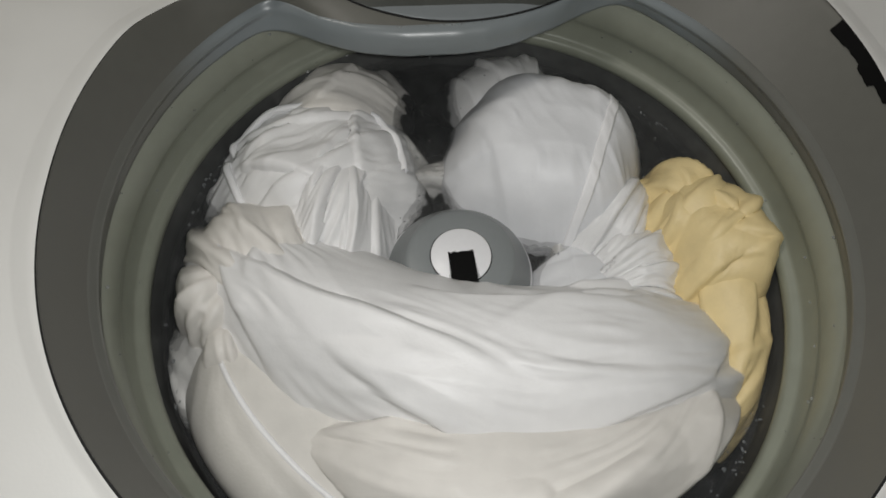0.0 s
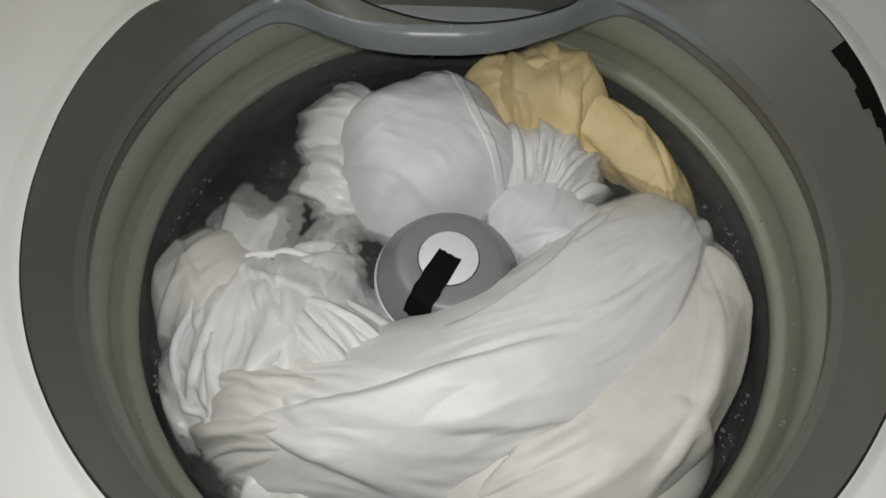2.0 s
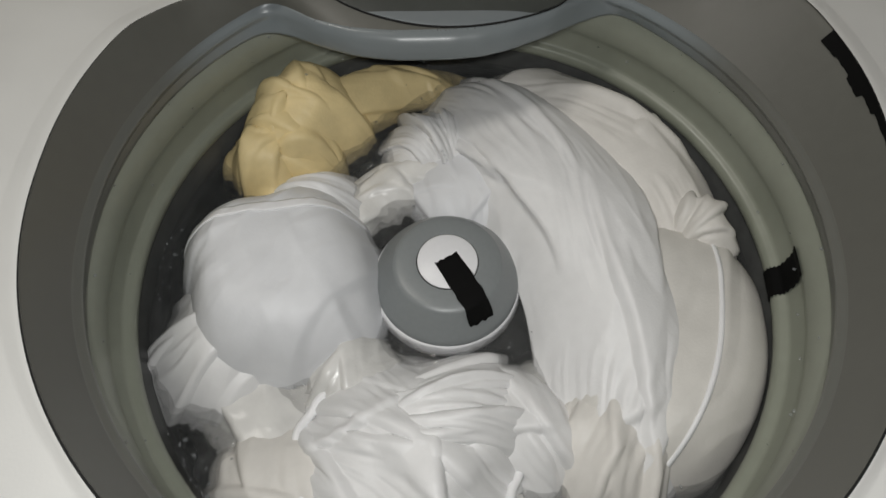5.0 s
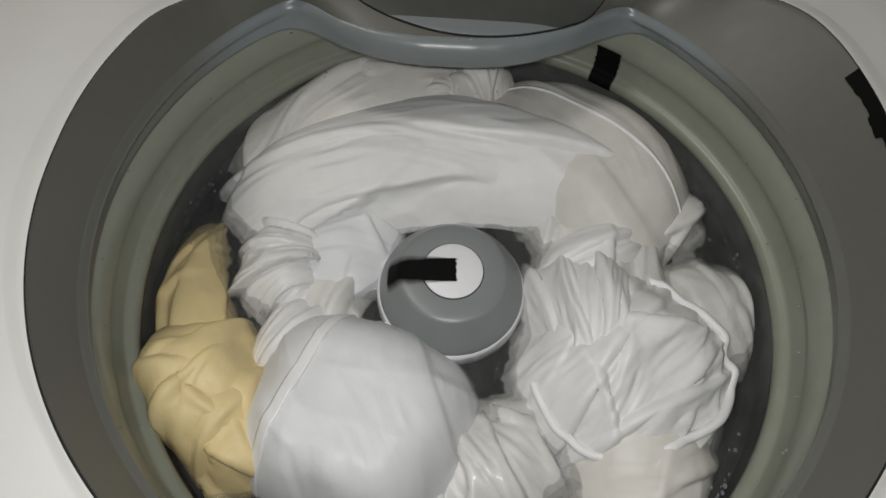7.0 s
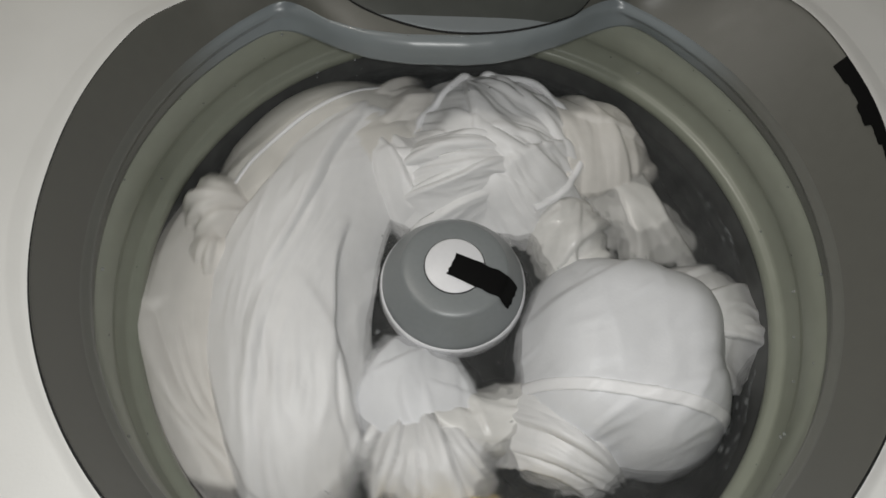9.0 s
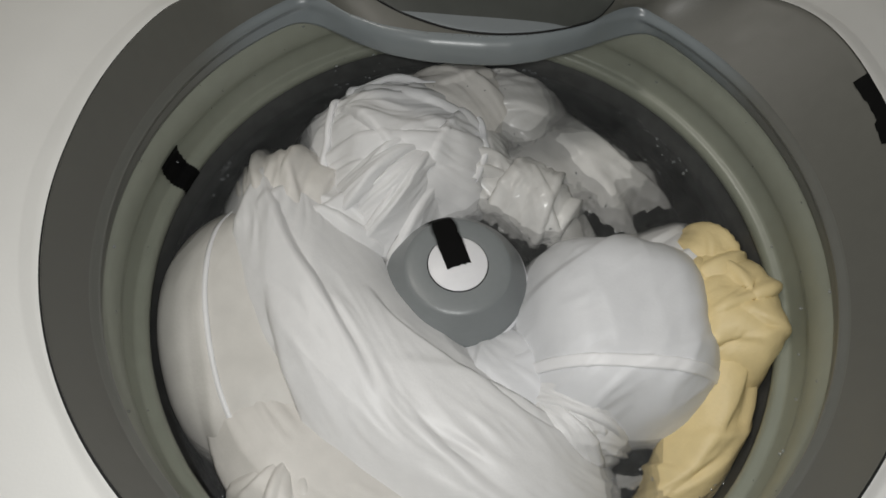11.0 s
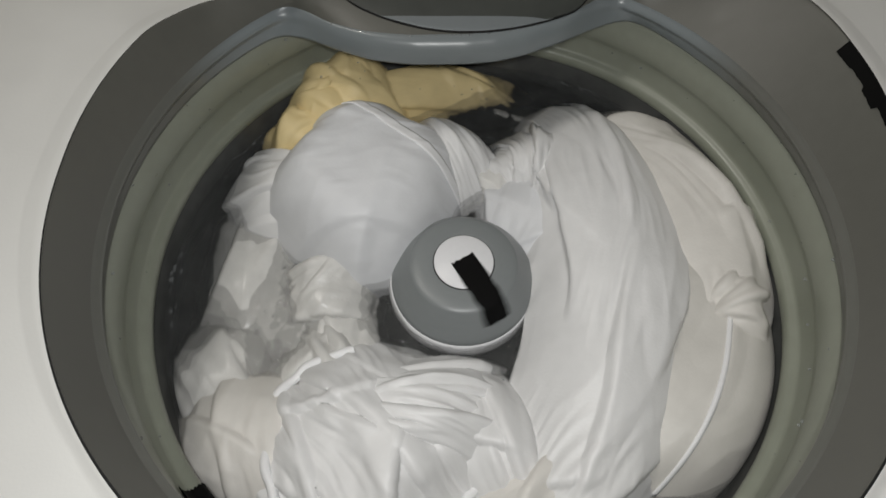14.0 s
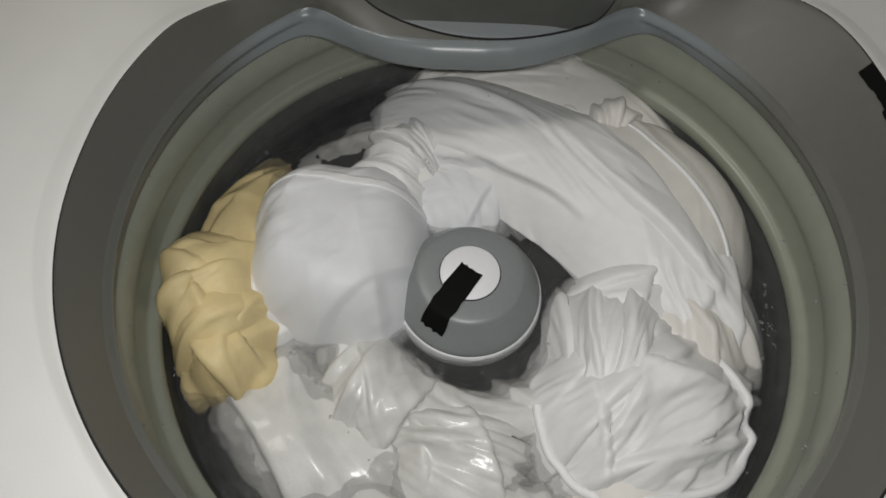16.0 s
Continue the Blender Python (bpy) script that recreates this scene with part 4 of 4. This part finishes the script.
    pillow_way = [
        (0, 52.8, 0.143), (0.7, 50.9, 0.14), (1, 69.2, 0.169), (1.5, 112.2, 0.133), (2, 100.8, 0.12), (2.7, 145.8, 0.161),
        (3, 155, 0.185), (3.5, 153.6, 0.144), (4, 171.2, 0.15), (4.2, 188.4, 0.156), (6.3, 247.6, 0.132), (7, 236.3, 0.131),
        (7.5, 285, 0.132), (8, 272.1, 0.129), (8.5, 269.5, 0.13), (9, 334.6, 0.159), (9.2, 334.7, 0.149), (11.3, 338.2, 0.129),
        (11.6, 336.7, 0.128), (11.8, 372, 0.074), (12, 421.1, 0.104), (12.5, 431.7, 0.11), (13, 398.5, 0.126), (13.3, 437.7, 0.095),
        (13.5, 486.6, 0.097), (14, 492.8, 0.123), (14.5, 462, 0.113), (14.8, 519.1, 0.085), (15, 558.1, 0.091), (15.4, 573.5, 0.094),
        (15.7, 544.7, 0.108), (16, 524.8, 0.111),
    ]
    balloon_way = [
        (0, -139.3, 0.19), (0.7, -147.6, 0.223), (1, -129.1, 0.213), (1.5, -66.1, 0.18), (2, -60.5, 0.196), (3, -20.9, 0.205),
        (3.5, -29.8, 0.205), (4, -29.2, 0.204), (6.3, 55.2, 0.239), (7, 50, 0.232), (8, 121.6, 0.241), (9, 134.7, 0.226),
        (9.2, 166.8, 0.196), (11.3, 194, 0.198), (11.6, 194.5, 0.204), (12.5, 273.9, 0.163), (13.4, 281.2, 0.166), (13.8, 325.9, 0.216),
        (14.5, 334.9, 0.199), (15.4, 372, 0.177), (16, 388.1, 0.239),
    ]
    strip_way = [
        (0, -104, 0.072), (0.3, -114, 0.079), (0.5, -119, 0.082), (0.7, -115, 0.082), (0.85, -104, 0.09), (1, -80, 0.108),
        (1.2, -62, 0.1), (1.5, -50, 0.085), (2, -61, 0.085), (2.4, -57, 0.083), (2.7, -20, 0.08), (3, 14, 0.095),
        (3.5, 4, 0.102), (4, 5, 0.102), (6.3, 104, 0.116), (7, 97, 0.124), (7.5, 136, 0.134), (8, 143, 0.112),
        (8.5, 150, 0.116), (9, 174, 0.13), (9.2, 205, 0.127), (11.3, 224, 0.097), (11.6, 224, 0.099), (12, 268, 0.106),
        (12.2, 275, 0.1), (12.5, 297, 0.093), (13, 286, 0.1), (13.3, 288, 0.101), (13.5, 322, 0.113), (14, 354, 0.113),
        (14.5, 347, 0.12), (15.4, 416, 0.1), (16, 412, 0.135),
    ]
    crumple_way = [
        (0, 142.1, 0.155), (0.7, 138.7, 0.121), (1, 173.2, 0.153), (1.5, 210.6, 0.127), (2, 206.1, 0.144), (2.7, 241.3, 0.126),
        (3.5, 236.7, 0.147), (4, 241.7, 0.15), (6.3, 340.4, 0.15), (7, 336, 0.136), (7.5, 379.9, 0.096), (8, 386.4, 0.124),
        (9, 435.8, 0.126), (9.2, 441.8, 0.144), (11.3, 474.8, 0.13), (11.6, 477, 0.089), (12, 553, 0.155), (12.5, 554.8, 0.144),
        (13.3, 559.2, 0.149), (14.5, 598.3, 0.152), (15.4, 680.7, 0.138), (16, 683.4, 0.156),
    ]
    smooth_way = [
        (0, -15.6, 0.105), (1.5, 42.9, 0.112), (3.5, 80.2, 0.092), (7, 160.5, 0.115), (9, 249.8, 0.103), (11.3, 292.4, 0.09),
        (12, 340, 0.105), (12.5, 363.3, 0.108), (14.5, 404.6, 0.095), (16, 458.7, 0.112),
    ]
    end_way = [
        (0, -173.8, 0.186), (1.5, -39.7, 0.215), (3.5, 9, 0.237), (7, 86, 0.24), (8, 170.4, 0.186), (9, 165.6, 0.247),
        (14.5, 357.1, 0.242),
    ]
    sunk_way = [
        (0, 164, 0.215), (1.5, 183.7, 0.21), (3.5, 196.1, 0.183), (7, 322, 0.203), (9, 380.8, 0.206), (11.3, 399.1, 0.195), (11.6, 404, 0.195), (12, 478, 0.19),
        (12.5, 497.7, 0.191), (14.5, 530.2, 0.131), (16, 580.1, 0.124),
    ]
    # the common swing of the washing, and what each piece adds to it
    bt, ba, _ = (np.array(c) for c in zip(*yellow_way))
    rest = {id(yellow_cloth): 0.215, id(pillowcase): 0.130, id(cushion_cover): 0.195, id(bed_sheet): 0.105, id(shirt): 0.140,
            id(napkin): 0.102, id(sock): 0.235, id(towel): 0.185}
    for thing, way in ((yellow_cloth, yellow_way), (pillowcase, pillow_way), (cushion_cover, balloon_way), (bed_sheet, strip_way),
                       (shirt, crumple_way), (napkin, smooth_way), (sock, end_way), (towel, sunk_way)):
        t, a, r = (np.array(c) for c in zip(*way))
        extra = a - np.interp(t, bt, ba)
        times = sorted(set(bt) | set(t))
        rows = []
        for s in times:
            turn = float(np.interp(s, bt, ba) + np.interp(s, t, extra))
            out = (1.0 if thing is bed_sheet else 0.6) * (float(np.interp(s, t, r)) - rest[id(thing)])
            if thing is towel:
                out = 0.0
            lift = max(0.0, -out) * 0.9 if thing is bed_sheet else 0.0
            if thing in (yellow_cloth, cushion_cover, sock):
                out = max(-0.006, min(out, 0.004))
            c, n = math.cos(radians(turn)), math.sin(radians(turn))
            bob = 0.004 * math.sin(s * 4.1 + rest[id(thing)] * 60)
            if thing is yellow_cloth:
                # it is drawn under for a while
                lift = -float(np.interp(s, (7.3, 7.9, 9.3, 10.2), (0, 0.026, 0.026, 0)))
            rows.append((s, pose(out * c, out * n, bob + lift, 0, 0, turn)))
        walk(thing, rows)
    # loose ends lag behind the swing
    speed = np.gradient(ba, bt)
    for thing in (yellow_cloth, pillowcase, bed_sheet, shirt, towel, napkin):
        for k, piece in enumerate(o for o in thing.children if o.name.split(".")[0] in ("tail", "flap", "corner", "trailing_end", "sleeve", "edge", "ruffle", "gathered_fold", "lower_length")):
            lag = 0.035 + 0.012 * (k % 3)
            walk(piece, [(s, pose(0, 0, 0.003 * math.sin(3.3 * s + k * 2), 0, 0, max(-7, min(7, -lag * (v - 30))))) for s, v in zip(bt, speed)])
    walk(bubbles, [(s, pose(0, 0, 0, 0, 0, 0.8 * float(np.interp(s, bt, ba)))) for s in bt])
    walk(water, [(s, pose(0, 0, 0, 0, 0, 0.8 * float(np.interp(s, bt, ba)))) for s in bt])


motions()
